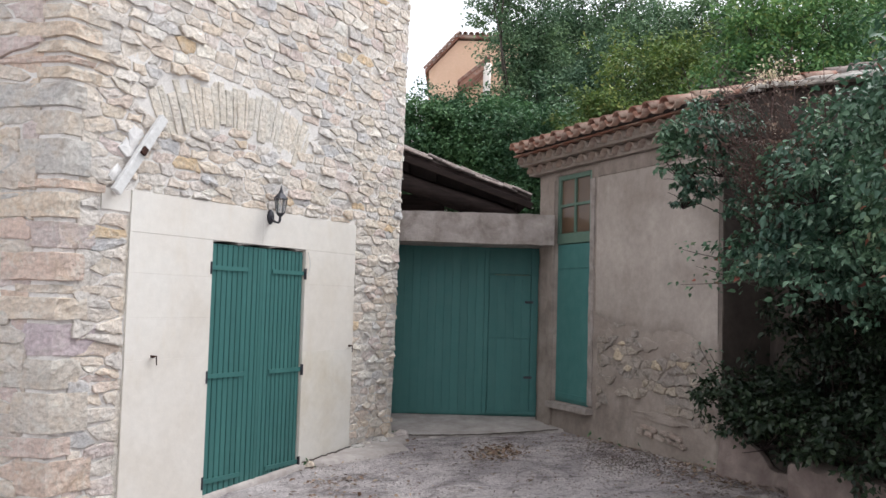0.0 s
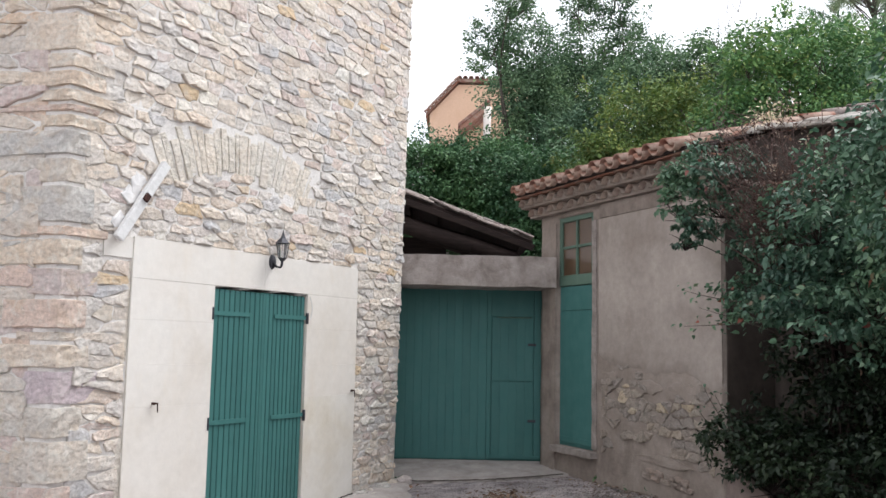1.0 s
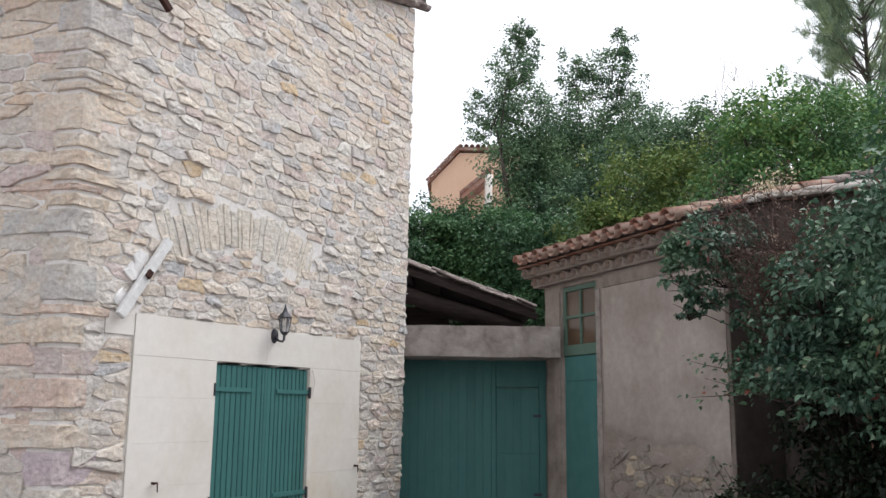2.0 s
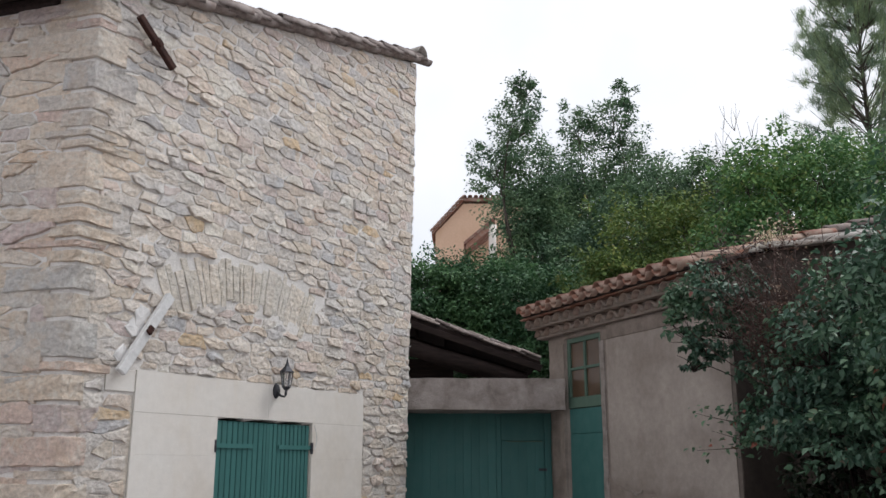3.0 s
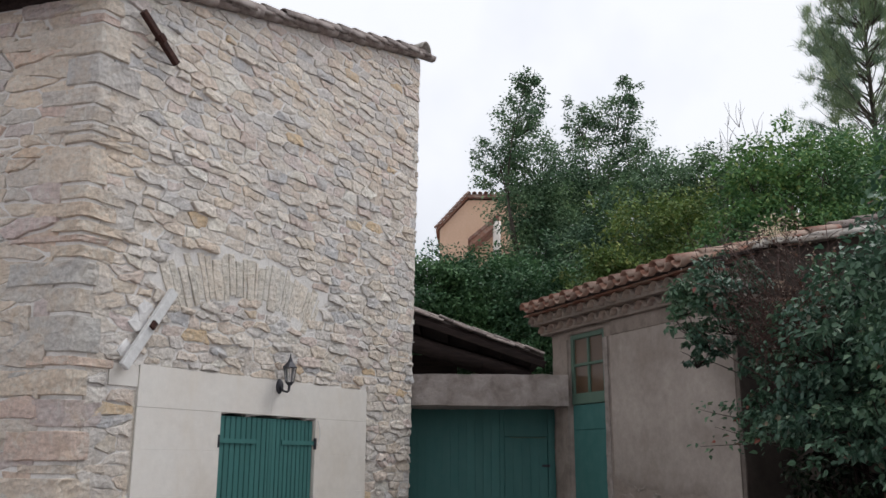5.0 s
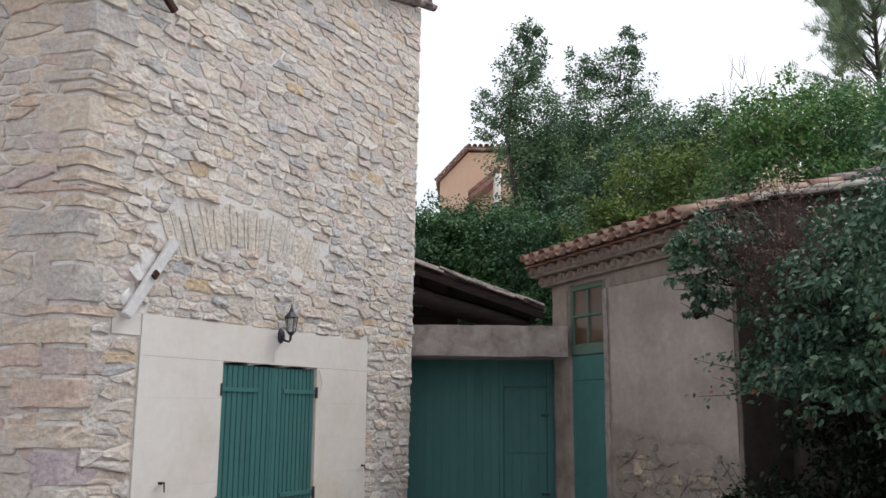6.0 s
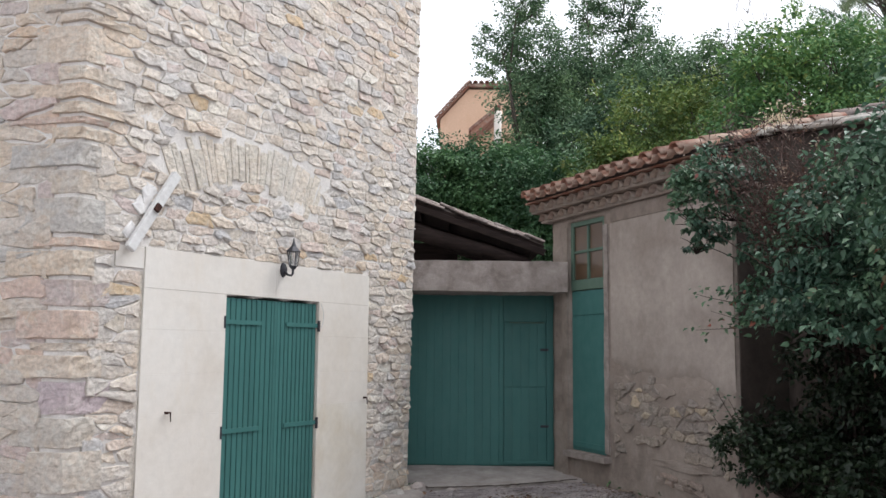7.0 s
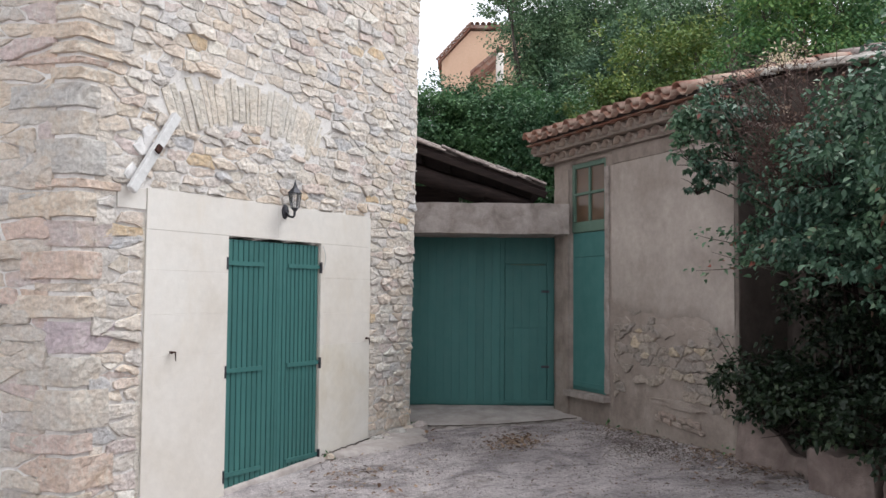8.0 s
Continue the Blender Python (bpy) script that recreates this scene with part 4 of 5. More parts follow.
def side_door():
    d = frame_empty("narrow_door", SIDE)
    tagged(d, "narrow tall green door with four-pane window above", "door")
    a, b = SD[0] + 0.005, SD[1] - 0.005
    box("panel", (a, 0.035, 0.60), (b, 0.065, 2.33), GREEN_DULL, d, bevel=0.003)
    box("panel", (a + 0.01, 0.027, 0.615), (b - 0.01, 0.0345, 2.055), GREEN_DULL, d, bevel=0.003)
    box("panel", (a + 0.01, 0.027, 2.062), (b - 0.01, 0.0345, 2.32), GREEN_DULL, d, bevel=0.003)
    box("kick_rail", (a + 0.02, 0.018, 0.64), (b - 0.02, 0.0265, 0.70), GREEN_DULL, d, bevel=0.003)
    box("rail", (a, 0.02, 2.335), (b, 0.065, 2.45), GREEN_SASH, d, bevel=0.004)
    s = frame_empty("window", Matrix())
    s.parent = d
    box("stile", (a, 0.02, 2.452), (a + 0.05, 0.065, 3.098), GREEN_SASH, s, bevel=0.004)
    box("stile", (b - 0.05, 0.02, 2.452), (b, 0.065, 3.098), GREEN_SASH, s, bevel=0.004)
    box("rail", (a + 0.051, 0.02, 3.045), (b - 0.051, 0.065, 3.098), GREEN_SASH, s, bevel=0.004)
    mx = (a + b) / 2
    box("glazing_bar", (mx - 0.017, 0.022, 2.452), (mx + 0.017, 0.06, 3.043), GREEN_SASH, s, bevel=0.004)
    box("glazing_bar", (a + 0.051, 0.024, 2.745), (mx - 0.0175, 0.058, 2.775), GREEN_SASH, s, bevel=0.003)
    box("glazing_bar", (mx + 0.0175, 0.024, 2.745), (b - 0.051, 0.058, 2.775), GREEN_SASH, s, bevel=0.003)
    for x0, x1 in ((a + 0.052, mx - 0.018), (mx + 0.018, b - 0.052)):
        for z0, z1 in ((2.455, 2.744), (2.776, 3.043)):
            box("pane", (x0, 0.045, z0), (x1, 0.049, z1), BROWN_PANE, s, bevel=0)


side_door()

# stones where the render has fallen away
WARM_RUBBLE = stone_material("earthy_rubble", [(0.0, (0.36, 0.31, 0.265)), (0.4, (0.31, 0.275, 0.25)), (0.75, (0.40, 0.345, 0.29)), (0.93, (0.42, 0.36, 0.29)), (0.95, (0.50, 0.41, 0.30))], (0.36, 0.315, 0.275), (0.16, 0.13, 0.11))
PINK_RUBBLE = stone_material("pinkish_bare_stone", [(0.0, (0.31, 0.25, 0.22)), (0.6, (0.34, 0.30, 0.27)), (1.0, (0.38, 0.30, 0.26))], (0.34, 0.31, 0.28), (0.32, 0.26, 0.22))


def fallen(x, z):
    v = 0.5 * noise.noise(Vector((x * 2.1, 5.0, z * 2.6))) + 0.65 * noise.noise(Vector((x * 6, 1.0, z * 7)))
    return v > 0.02 + 1.3 * abs(z - (1.12 - 0.1 * (x - 1.2))) - 0.33


for poly, d in rubble(0.80, 2.46, 0.55, lambda x: 1.55, (0.05, 0.12), (0.10, 0.26), [], 0.008, fallen):
    v, f = stone_piece(poly, d * 0.9 + 0.003, 0.02)
    raw("bare_stone", v, f, WARM_RUBBLE, lw)


def flake(x, z, w, h, d):
    """A ragged leftover of the render coat, with a broken edge."""
    n = 22
    off = rng.uniform(0, 60)
    poly = []
    for i in range(n):
        a = 2 * math.pi * i / n
        r = 1 + 0.45 * noise.noise(Vector((math.cos(a) * 1.6 + off, math.sin(a) * 1.6, 0))) + 0.3 * noise.noise(Vector((math.cos(a) * 5 + off, math.sin(a) * 5, 4)))
        poly.append((x + w * r * math.cos(a), z + h * r * math.sin(a)))
    v, f = stone_piece(poly, d, 0.02)
    raw("render_flake", v, f, RENDER, lw, "", True).data.set_sharp_from_angle(angle=radians(40))


for x, z, w, h, d in ((0.92, 1.36, 0.13, 0.06, 0.012), (1.55, 1.30, 0.20, 0.07, 0.014), (2.05, 1.28, 0.22, 0.09, 0.016), (2.35, 1.08, 0.15, 0.12, 0.015), (1.80, 0.64, 0.36, 0.045, 0.020), (1.72, 1.03, 0.10, 0.05, 0.014)):
    flake(x, z, w, h, d)
OCHRE_STONE = stone_material("ochre_stone", [(0.0, (0.50, 0.40, 0.29)), (1.0, (0.56, 0.47, 0.36))], (0.52, 0.46, 0.38), (0.36, 0.29, 0.21))
for x0_, x1_, z0_, z1_ in ((1.12, 1.26, 1.12, 1.26), (1.27, 1.40, 1.03, 1.10), (1.18, 1.27, 1.28, 1.32)):
    v, f = stone_piece(outline(x0_, x1_, z0_, z1_, 0.12), 0.028)
    raw("bare_stone", v, f, OCHRE_STONE, lw)
for i in range(9):
    x, z = 1.47 + 0.068 * i, 0.50 - 0.006 * i
    v, f = stone_piece(outline(x, x + rng.uniform(0.1, 0.2), z - 0.04 + 0.055 * (i % 2), z + 0.012 + 0.055 * (i % 2), 0.15, -0.15), 0.024)
    raw("bare_stone", v, f, PINK_RUBBLE, lw)


# genoise cornice: two rows of half-round tiles bedded in mortar, and the roof edge above
def genoise():
    rough_box("cornice_band", (LX0 - 0.05, -0.07, 3.152), (2.44, 0.3, 3.185), RENDER, lodge, "", 0.08, 0.006, 1)
    for row, (yy, zz) in enumerate(((-0.12, 3.175), (-0.22, 3.285))):
        back_ = rough_box("cornice_bed", (LX0 - 0.06 - 0.06 * row, yy + 0.06, zz - 0.022), (2.44, 0.3, zz + 0.086), RENDER, lodge, "mortar bed between cornice tiles", 0.08, 0.006, row)
        n = 14
        spots = []
        for i in range(n):
            x = LX0 - 0.02 - 0.05 * row + (2.42 - LX0) * i / n
            spots.append(pose(x + 0.09, yy, zz, 0, 0, 90) @ pose(0, 0, 0, rng.uniform(-3, 3), 0, 0))
        tile_objects("cornice_tile", spots, CORNICE_TILE, lodge, 0.3, 0.080, 0.080)
        rough_box("cornice_course", (LX0 - 0.07 - 0.06 * row, yy - 0.02, zz + 0.087), (2.45, 0.3, zz + 0.106), TILE if row else CORNICE_TILE, lodge, "thin clay course", 0.08, 0.004, row + 5)


CORNICE_TILE = tile_material("mortar_smeared_tile", [(0.0, (0.27, 0.19, 0.155)), (0.5, (0.31, 0.24, 0.195)), (1.0, (0.25, 0.19, 0.16))], (0.30, 0.26, 0.225))
genoise()
PITCH = 15
roof_l = pose(LX0 - 0.02, -0.33, 3.40, PITCH, 0, 0)
bm = bmesh.new()
add_box(bm, (0.02, 0.05, -0.03), (2.98, 3.7, 0.0), 0.004, roof_l)
lroof = part("roof", bm, OLD_WOOD, lodge, "sloping roof of weathered canal tiles")
covers, pans = [], []
for i in range(13):
    x = 0.06 + i * 0.226
    for j in range(10):
        covers.append(roof_l @ pose(x + rng.uniform(-0.012, 0.012), j * 0.34 + rng.uniform(-0.02, 0.02), 0.032 + rng.uniform(0, 0.01), 0, 0, 90 + rng.uniform(-4, 4)) @ pose(0, 0, 0, 0, 2.5, 0))
        pans.append(roof_l @ pose(x + 0.113, j * 0.34 - 0.02, 0.058, 0, 0, 90) @ pose(0, 0, 0, 0, 2.5, 0))
tile_objects("tile", [m for k, m in enumerate(covers) if k % 10 < 6], TILE, lroof, 0.42, 0.076, 0.066)
tile_objects("tile", [m for k, m in enumerate(pans) if k % 10 < 4], TILE, lroof, 0.42, 0.076, 0.084, True)
tagged(raw("tiling", *join([placed(canal_tile(0.42, 0.08, 0.068, seg=4), m) for k, m in enumerate(covers) if k % 10 >= 6]), OLD_TILE, lroof, "", True), kind="stuff")

# ---- garden wall with tile coping, and the low planter wall before it ----
gw = frame_empty("garden_wall", SIDE)
tagged(gw, "shaded garden wall capped with lichened clay tiles", "wall")


def cope(x):
    return 3.79 - 0.117 * (x - 2.02)


# Masonry takes the shade-darkened brown, since this recess should read as unlit.
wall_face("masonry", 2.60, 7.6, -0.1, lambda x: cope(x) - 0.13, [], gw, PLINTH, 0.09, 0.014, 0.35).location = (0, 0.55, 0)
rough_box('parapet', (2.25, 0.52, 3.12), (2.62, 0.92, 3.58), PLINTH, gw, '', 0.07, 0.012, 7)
for i in range(12):
    x = 2.12 + i * 0.43
    me = canal_tile(0.47, 0.20, 0.175, 0.018, 8)
    me = ([(a, b * 1.2, c * 0.34) for a, b, c in me[0]], me[1])
    me = ([(a + rng.gauss(0, 0.006), b + rng.gauss(0, 0.008), c + rng.gauss(0, 0.006)) for a, b, c in me[0]], me[1])
    o = raw("coping_tile", me[0], me[1], COPING_TILE, gw, "", True)
    o.matrix_basis = pose(x, 0.66 + rng.uniform(-0.012, 0.012), cope(x) - 0.09 + rng.uniform(-0.008, 0.008), 0, 6.5 + 1.5, rng.uniform(-2, 2)) @ pose(0, 0, 0, rng.uniform(6, 11), 0, 0)
planter = rough_box("planter_wall", (2.585, -0.045, 0.1), (7.5, 0.06, 0.56), LOW_STONE, None, "", 0.06, 0.026, 4)
for vert in planter.data.vertices:
    if vert.co.z > 0.4:
        vert.co.z += 0.30 * max(0.0, 1 - (vert.co.x - 2.585) / 0.6) ** 1.3 - 0.07 * min(1.0, max(0.0, (vert.co.x - 2.9) / 0.5)) + 0.05 * noise.noise(Vector((vert.co.x * 3.2, 0, 8)))
    vert.co.y += 0.05 * noise.noise(vert.co * 2.3) + 0.03 * noise.noise(vert.co * 6.1)
    vert.co.y -= 0.16 * min(max((0.45 - vert.co.z) / 0.35, 0.0), 1.0) * (vert.co.y < 0)
planter.matrix_basis = SIDE @ pose(0, 0, 0, 0, 1.4, 0)
tagged(planter, "low stained masonry planter wall along the lane", "planter wall", "", "structure")
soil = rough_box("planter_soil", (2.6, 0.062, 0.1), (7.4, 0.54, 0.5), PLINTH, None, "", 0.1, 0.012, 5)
soil.matrix_basis = SIDE
tagged(soil, "dark earth behind the planter wall", "soil", "", "structure")


def kerb_stone(x, y, w, d, h, turn):
    k = rough_box("kerb_block", (-w / 2, -d / 2, -0.1), (w / 2, d / 2, h), LOW_STONE, None, "", 0.05, 0.034, x * 3)
    k.matrix_basis = SIDE @ pose(x, y, ground_z(2.9, 6.9), 0, rng.uniform(-2, 2), turn)
    return tagged(k, "worn grey stone block at the foot of the planter", "stone block")


kerb_stone(3.88, -0.15, 0.58, 0.26, 0.27, 2)
kerb_stone(4.52, -0.17, 0.60, 0.25, 0.25, -3)

# unseen plain wall added behind the viewer, closing the lane to cut skylight
closing = rough_box("wall_lane", (-9.0, -3.6, -1.5), (9.0, -3.2, 3.4), RENDER, None, "", 0.5, 0.02, 3)
tagged(closing, "unseen plain grey wall added across the lane to block skylight", "wall", "", "structure")

# ---- open shed behind the gate ----
shed = frame_empty("open_shed", Matrix())
tagged(shed, "dark open timber shed with lichened tile roof", "shed")
SH = pose(1.36, 11.7, 3.05, 0, 19.0, 0)      # x falls to the right
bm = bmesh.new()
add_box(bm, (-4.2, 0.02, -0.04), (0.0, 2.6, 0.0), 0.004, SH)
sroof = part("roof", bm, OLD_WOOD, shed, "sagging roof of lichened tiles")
spots = []
for i in range(20):
    spots.append(SH @ pose(-0.02 - i * 0.2, 0.06 + rng.uniform(-0.015, 0.015), -0.004 + rng.uniform(0, 0.03), 0, -3.5 + rng.uniform(-4.5, 4.5), 180 + rng.uniform(-8, 8)))
tile_objects("tile", [m @ Matrix.Diagonal((1, 1, rng.uniform(0.45, 0.7), 1)) for m in spots], OLD_TILE, sroof, 0.28, 0.085, 0.072)
rest = [placed(canal_tile(0.4, 0.085, 0.075, seg=4), SH @ pose(-0.02 - i * 0.31, 0.06 + j * 0.2, 0.012 + rng.uniform(0, 0.012), 0, -3.5, 180 + rng.uniform(-3, 3))) for j in range(1, 13) for i in range(13)]
tagged(raw("tiling", *join(rest), OLD_TILE, sroof, "", True), kind="stuff")
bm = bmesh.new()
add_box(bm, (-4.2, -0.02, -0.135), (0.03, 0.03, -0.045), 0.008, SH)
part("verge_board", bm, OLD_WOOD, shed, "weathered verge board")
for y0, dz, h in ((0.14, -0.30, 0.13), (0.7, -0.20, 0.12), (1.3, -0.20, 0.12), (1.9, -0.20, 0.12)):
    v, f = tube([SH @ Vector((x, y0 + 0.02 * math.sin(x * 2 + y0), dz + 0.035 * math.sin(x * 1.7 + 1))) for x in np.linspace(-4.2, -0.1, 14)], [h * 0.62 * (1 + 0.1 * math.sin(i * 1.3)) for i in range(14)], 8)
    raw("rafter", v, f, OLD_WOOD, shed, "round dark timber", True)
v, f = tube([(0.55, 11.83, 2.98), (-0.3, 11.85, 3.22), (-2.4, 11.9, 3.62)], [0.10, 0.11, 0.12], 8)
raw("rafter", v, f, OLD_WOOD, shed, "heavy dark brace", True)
for i in range(9):
    y0 = 0.2 + i * 0.27
    bm = bmesh.new()
    add_box(bm, (-0.12 - i * 0.42, 0.02, -0.085), (-0.05 - i * 0.42, 2.5, -0.042), 0.003, SH)
    part("batten", bm, OLD_WOOD, shed)
for x in (-2.6, 1.15):
    rough_box("post", (x - 0.08, 11.8, 0.2), (x + 0.08, 11.96, 2.85), OLD_WOOD, shed, "", 0.1, 0.008, x)
# Dark walls and a sheet, added so the shed's inside reads as deep shade.
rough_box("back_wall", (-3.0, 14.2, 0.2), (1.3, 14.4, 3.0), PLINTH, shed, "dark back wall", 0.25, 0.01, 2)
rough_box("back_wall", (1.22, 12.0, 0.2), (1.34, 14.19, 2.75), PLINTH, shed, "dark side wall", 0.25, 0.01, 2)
box("back_wall", (-3.0, 14.15, 3.0), (0.25, 14.19, 3.36), OLD_WOOD, shed, "dark sheet added to close the shaded back of the shed", 0)


# ---- salmon house on the hill ----
def hill_house():
    H = pose(-0.10, 30.0, 0)
    h = frame_empty("hillside_house", H)
    tagged(h, "salmon rendered house with tiled gable on the hillside", "house")
    prof = [(0.0, 3.0), (0.0, 9.55), (0.98, 10.62), (3.4, 10.62), (3.4, 3.0)]
    verts = [(x, 0.0, z) for x, z in prof] + [(x + 0.3, 7.0, z) for x, z in prof]
    faces = [(0, 4, 3, 2, 1), (5, 6, 7, 8, 9)] + [(i, (i + 1) % 5, 5 + (i + 1) % 5, 5 + i) for i in range(5)]
    raw("wall", verts, faces, OCHRE, h)
    for (x0, z0), (x1, z1) in (((-0.14, 9.44), (1.0, 10.72)), ((1.0, 10.68), (3.6, 10.72))):
        verts = [(x0, -0.15, z0), (x1, -0.15, z1), (x1, -0.15, z1 + 0.11), (x0, -0.15, z0 + 0.11)]
        verts += [(x + 0.3, 7.2, z) for x, y, z in verts]
        raw("roof", verts, [(0, 1, 2, 3), (7, 6, 5, 4), (0, 4, 5, 1), (1, 5, 6, 2), (2, 6, 7, 3), (3, 7, 4, 0)], TILE, h, "terracotta tiled roof slope")
    slope = math.degrees(math.atan2(1.28, 1.14))
    tile_objects("tile", [pose(-0.16 + 1.14 * i / 9, -0.2, 9.55 + 1.28 * i / 9, 0, -slope + 4, 0) for i in range(9)], TILE, h, 0.22, 0.075, 0.065)
    tile_objects("tile", [pose(1.0 + 0.2 * i, -0.22, 10.8, 0, 0, 90) for i in range(13)], TILE, h, 0.5, 0.085, 0.075)
    # porch with its own lean-to roof and a pale column
    verts = [(0.92, -2.0, 8.62), (1.95, -2.0, 9.5), (1.95, -2.0, 9.62), (0.92, -2.0, 8.74)]
    verts += [(x + 0.1, 0.0, z) for x, y, z in verts]
    porch = raw("porch_roof", verts, [(0, 1, 2, 3), (7, 6, 5, 4), (0, 4, 5, 1), (1, 5, 6, 2), (2, 6, 7, 3), (3, 7, 4, 0)], TILE, h, "small tiled porch roof")
    verts = [(1.0, -1.95, 8.5), (1.9, -1.95, 9.26), (1.9, -1.95, 9.48), (1.0, -1.95, 8.7)]
    verts += [(x, -1.8, z) for x, y, z in verts]
    raw("porch_beam", verts, [(0, 1, 2, 3), (7, 6, 5, 4), (0, 4, 5, 1), (1, 5, 6, 2), (2, 6, 7, 3), (3, 7, 4, 0)], TILE, porch)
    v, f = tube([(1.86, -1.88, 5.0), (1.86, -1.88, 8.8), (1.86, -1.88, 9.33)], [0.13, 0.12, 0.14], 12)
    raw("column", v, f, CREAM, porch, "pale round porch column", True)


hill_house()


# ---- plants ----
nrng = np.random.default_rng(11)


def leaf_mesh(points, size, spread, droop=0.35, shape="oval", out=None):
    """Vertices and faces of many small folded leaves at the points."""
    n = len(points)
    up = nrng.normal(size=(n, 3)) * 0.62 + np.array((0, 0, 0.75))
    if out is not None:
        up += 0.55 * out / (np.linalg.norm(out, axis=1)[:, None] + 1e-6)
    u = up / np.linalg.norm(up, axis=1)[:, None]
    d = nrng.normal(size=(n, 3)) * 0.8
    if out is not None:
        d += out
    d[:, 2] -= droop
    if shape != "needle":
        d -= u * (d * u).sum(1)[:, None] * 0.85
    d /= np.linalg.norm(d, axis=1)[:, None] + 1e-9
    s = np.cross(d, u)
    s /= np.linalg.norm(s, axis=1)[:, None] + 1e-9
    u = np.cross(s, d)
    L = size * nrng.uniform(1 - spread, 1 + spread, n)[:, None]
    if shape == "heart":
        prof = [(0.0, 0.0, 0.0), (0.14, 0.25, 0.07), (0.46, 0.28, 0.10), (1.0, 0.0, -0.14), (0.46, -0.28, 0.10), (0.14, -0.25, 0.07)]
        quads = [(0, 1, 2, 3), (0, 3, 4, 5)]
    elif shape == "needle":
        prof = [(0.0, 0.03, 0.0), (1.0, 0.0, 0.0), (0.0, -0.03, 0.0)]
        quads = [(0, 1, 2)]
    else:
        prof = [(0.0, 0.0, 0.0), (0.45, 0.28, 0.06), (1.0, 0.0, 0.0), (0.45, -0.28, 0.06)]
        quads = [(0, 1, 2), (0, 2, 3)]
    k = len(prof)
    verts = np.empty((n, k, 3))
    for i, (a, b, c) in enumerate(prof):
        verts[:, i] = points + L * (a * d + b * s + c * u)
    faces = []
    for q in quads:
        faces.append(np.arange(n)[:, None] * k + np.array(q))
    return verts.reshape(-1, 3), faces


def leaf_object(name, groups, material, parent, label=""):
    """One crown mesh from several leaf batches."""
    vs, loops, starts, base, at_ = [], [], [], 0, 0
    for v, fs in groups:
        for f in fs:
            g = (f + base)
            loops.append(g.ravel())
            starts.append(at_ + np.arange(len(g)) * g.shape[1])
            at_ += g.size
        vs.append(v)
        base += len(v)
    v, lo, st = np.concatenate(vs), np.concatenate(loops), np.concatenate(starts)
    me = bpy.data.meshes.new(name)
    me.vertices.add(len(v))
    me.vertices.foreach_set("co", v.astype(np.float32).ravel())
    me.loops.add(len(lo))
    me.loops.foreach_set("vertex_index", lo.astype(np.int32))
    me.polygons.add(len(st))
    me.polygons.foreach_set("loop_start", st.astype(np.int32))
    me.update(calc_edges=True)
    me.validate()
    me.materials.append(material)
    ob = new(name, me)
    ob.parent = parent
    if label:
        ob["label"] = label
    return ob


def clump_points(c, r, n, hollow=0.45, per=55):
    """Points in an uneven ellipsoid, denser towards its skin, gathered into sprays."""
    m = max(7, int(n / per))
    d = nrng.normal(size=(m, 3))
    d /= np.linalg.norm(d, axis=1)[:, None]
    rad = hollow + (1 - hollow) * nrng.random(m) ** 0.6
    heads = d * rad[:, None] * (1 + 0.22 * nrng.normal(size=(m, 1)))
    pick = nrng.integers(0, m, n)
    near = nrng.normal(size=(n, 3)) * np.array((0.13, 0.13, 0.09))
    p = heads[pick] + near
    return np.array(c) + p * np.array(r), heads[pick] * 0.5 + near * 4.0


def limb(a, b, r0, r1, bend=0.15, n=6):
    a, b = Vector(a), Vector(b)
    side = Vector((rng.uniform(-1, 1), rng.uniform(-1, 1), rng.uniform(-0.3, 0.6))) * (b - a).length * bend
    pts = [a.lerp(b, t) + side * math.sin(math.pi * t) for t in np.linspace(0, 1, n)]
    return tube(pts, list(np.linspace(r0, r1, n)), 6)


def tree(name, label, category, foot, clumps, leaf, material, density, trunk=0.12, shape="oval", group=""):
    """A tree or shrub: a trunk with limbs to every clump, and a crown of many leaves. Clumps: x, y, z, rx, ry, rz."""
    t = frame_empty(name, Matrix())
    tagged(t, label, category, group)
    foot = Vector((foot[0], foot[1], ground_z(foot[0], foot[1]) - 0.1))
    top = Vector((sum(c[0] for c in clumps) / len(clumps), sum(c[1] for c in clumps) / len(clumps), min(c[2] for c in clumps)))
    fork = foot.lerp(top, 0.75)
    pieces = [limb(foot, fork, trunk, trunk * 0.75, 0.06)]
    for c in clumps:
        tip_ = Vector(c[:3]) + Vector((0, 0, c[5] * 0.5))
        pieces.append(limb(fork, tip_, trunk * 0.6, trunk * 0.1, 0.12, 8))
        for _ in range(5):
            e = Vector(c[:3]) + Vector((rng.uniform(-0.8, 0.8) * c[3], rng.uniform(-0.8, 0.8) * c[4], rng.uniform(-0.5, 0.9) * c[5]))
            pieces.append(limb(Vector(c[:3]) - Vector((0, 0, c[5] * 0.5)), e, trunk * 0.22, trunk * 0.05, 0.12))
    raw("trunk", *join(pieces), BARK, t, "", True)
    groups = []
    for c in clumps:
        area = (c[3] * c[5] + c[3] * c[4] + c[4] * c[5]) / 3
        p, o = clump_points(c[:3], c[3:], int(density * area / leaf ** 2))
        groups.append(leaf_mesh(p, leaf, 0.4, 0.25, shape, o))
    leaf_object("crown", groups, material, t)
    return t


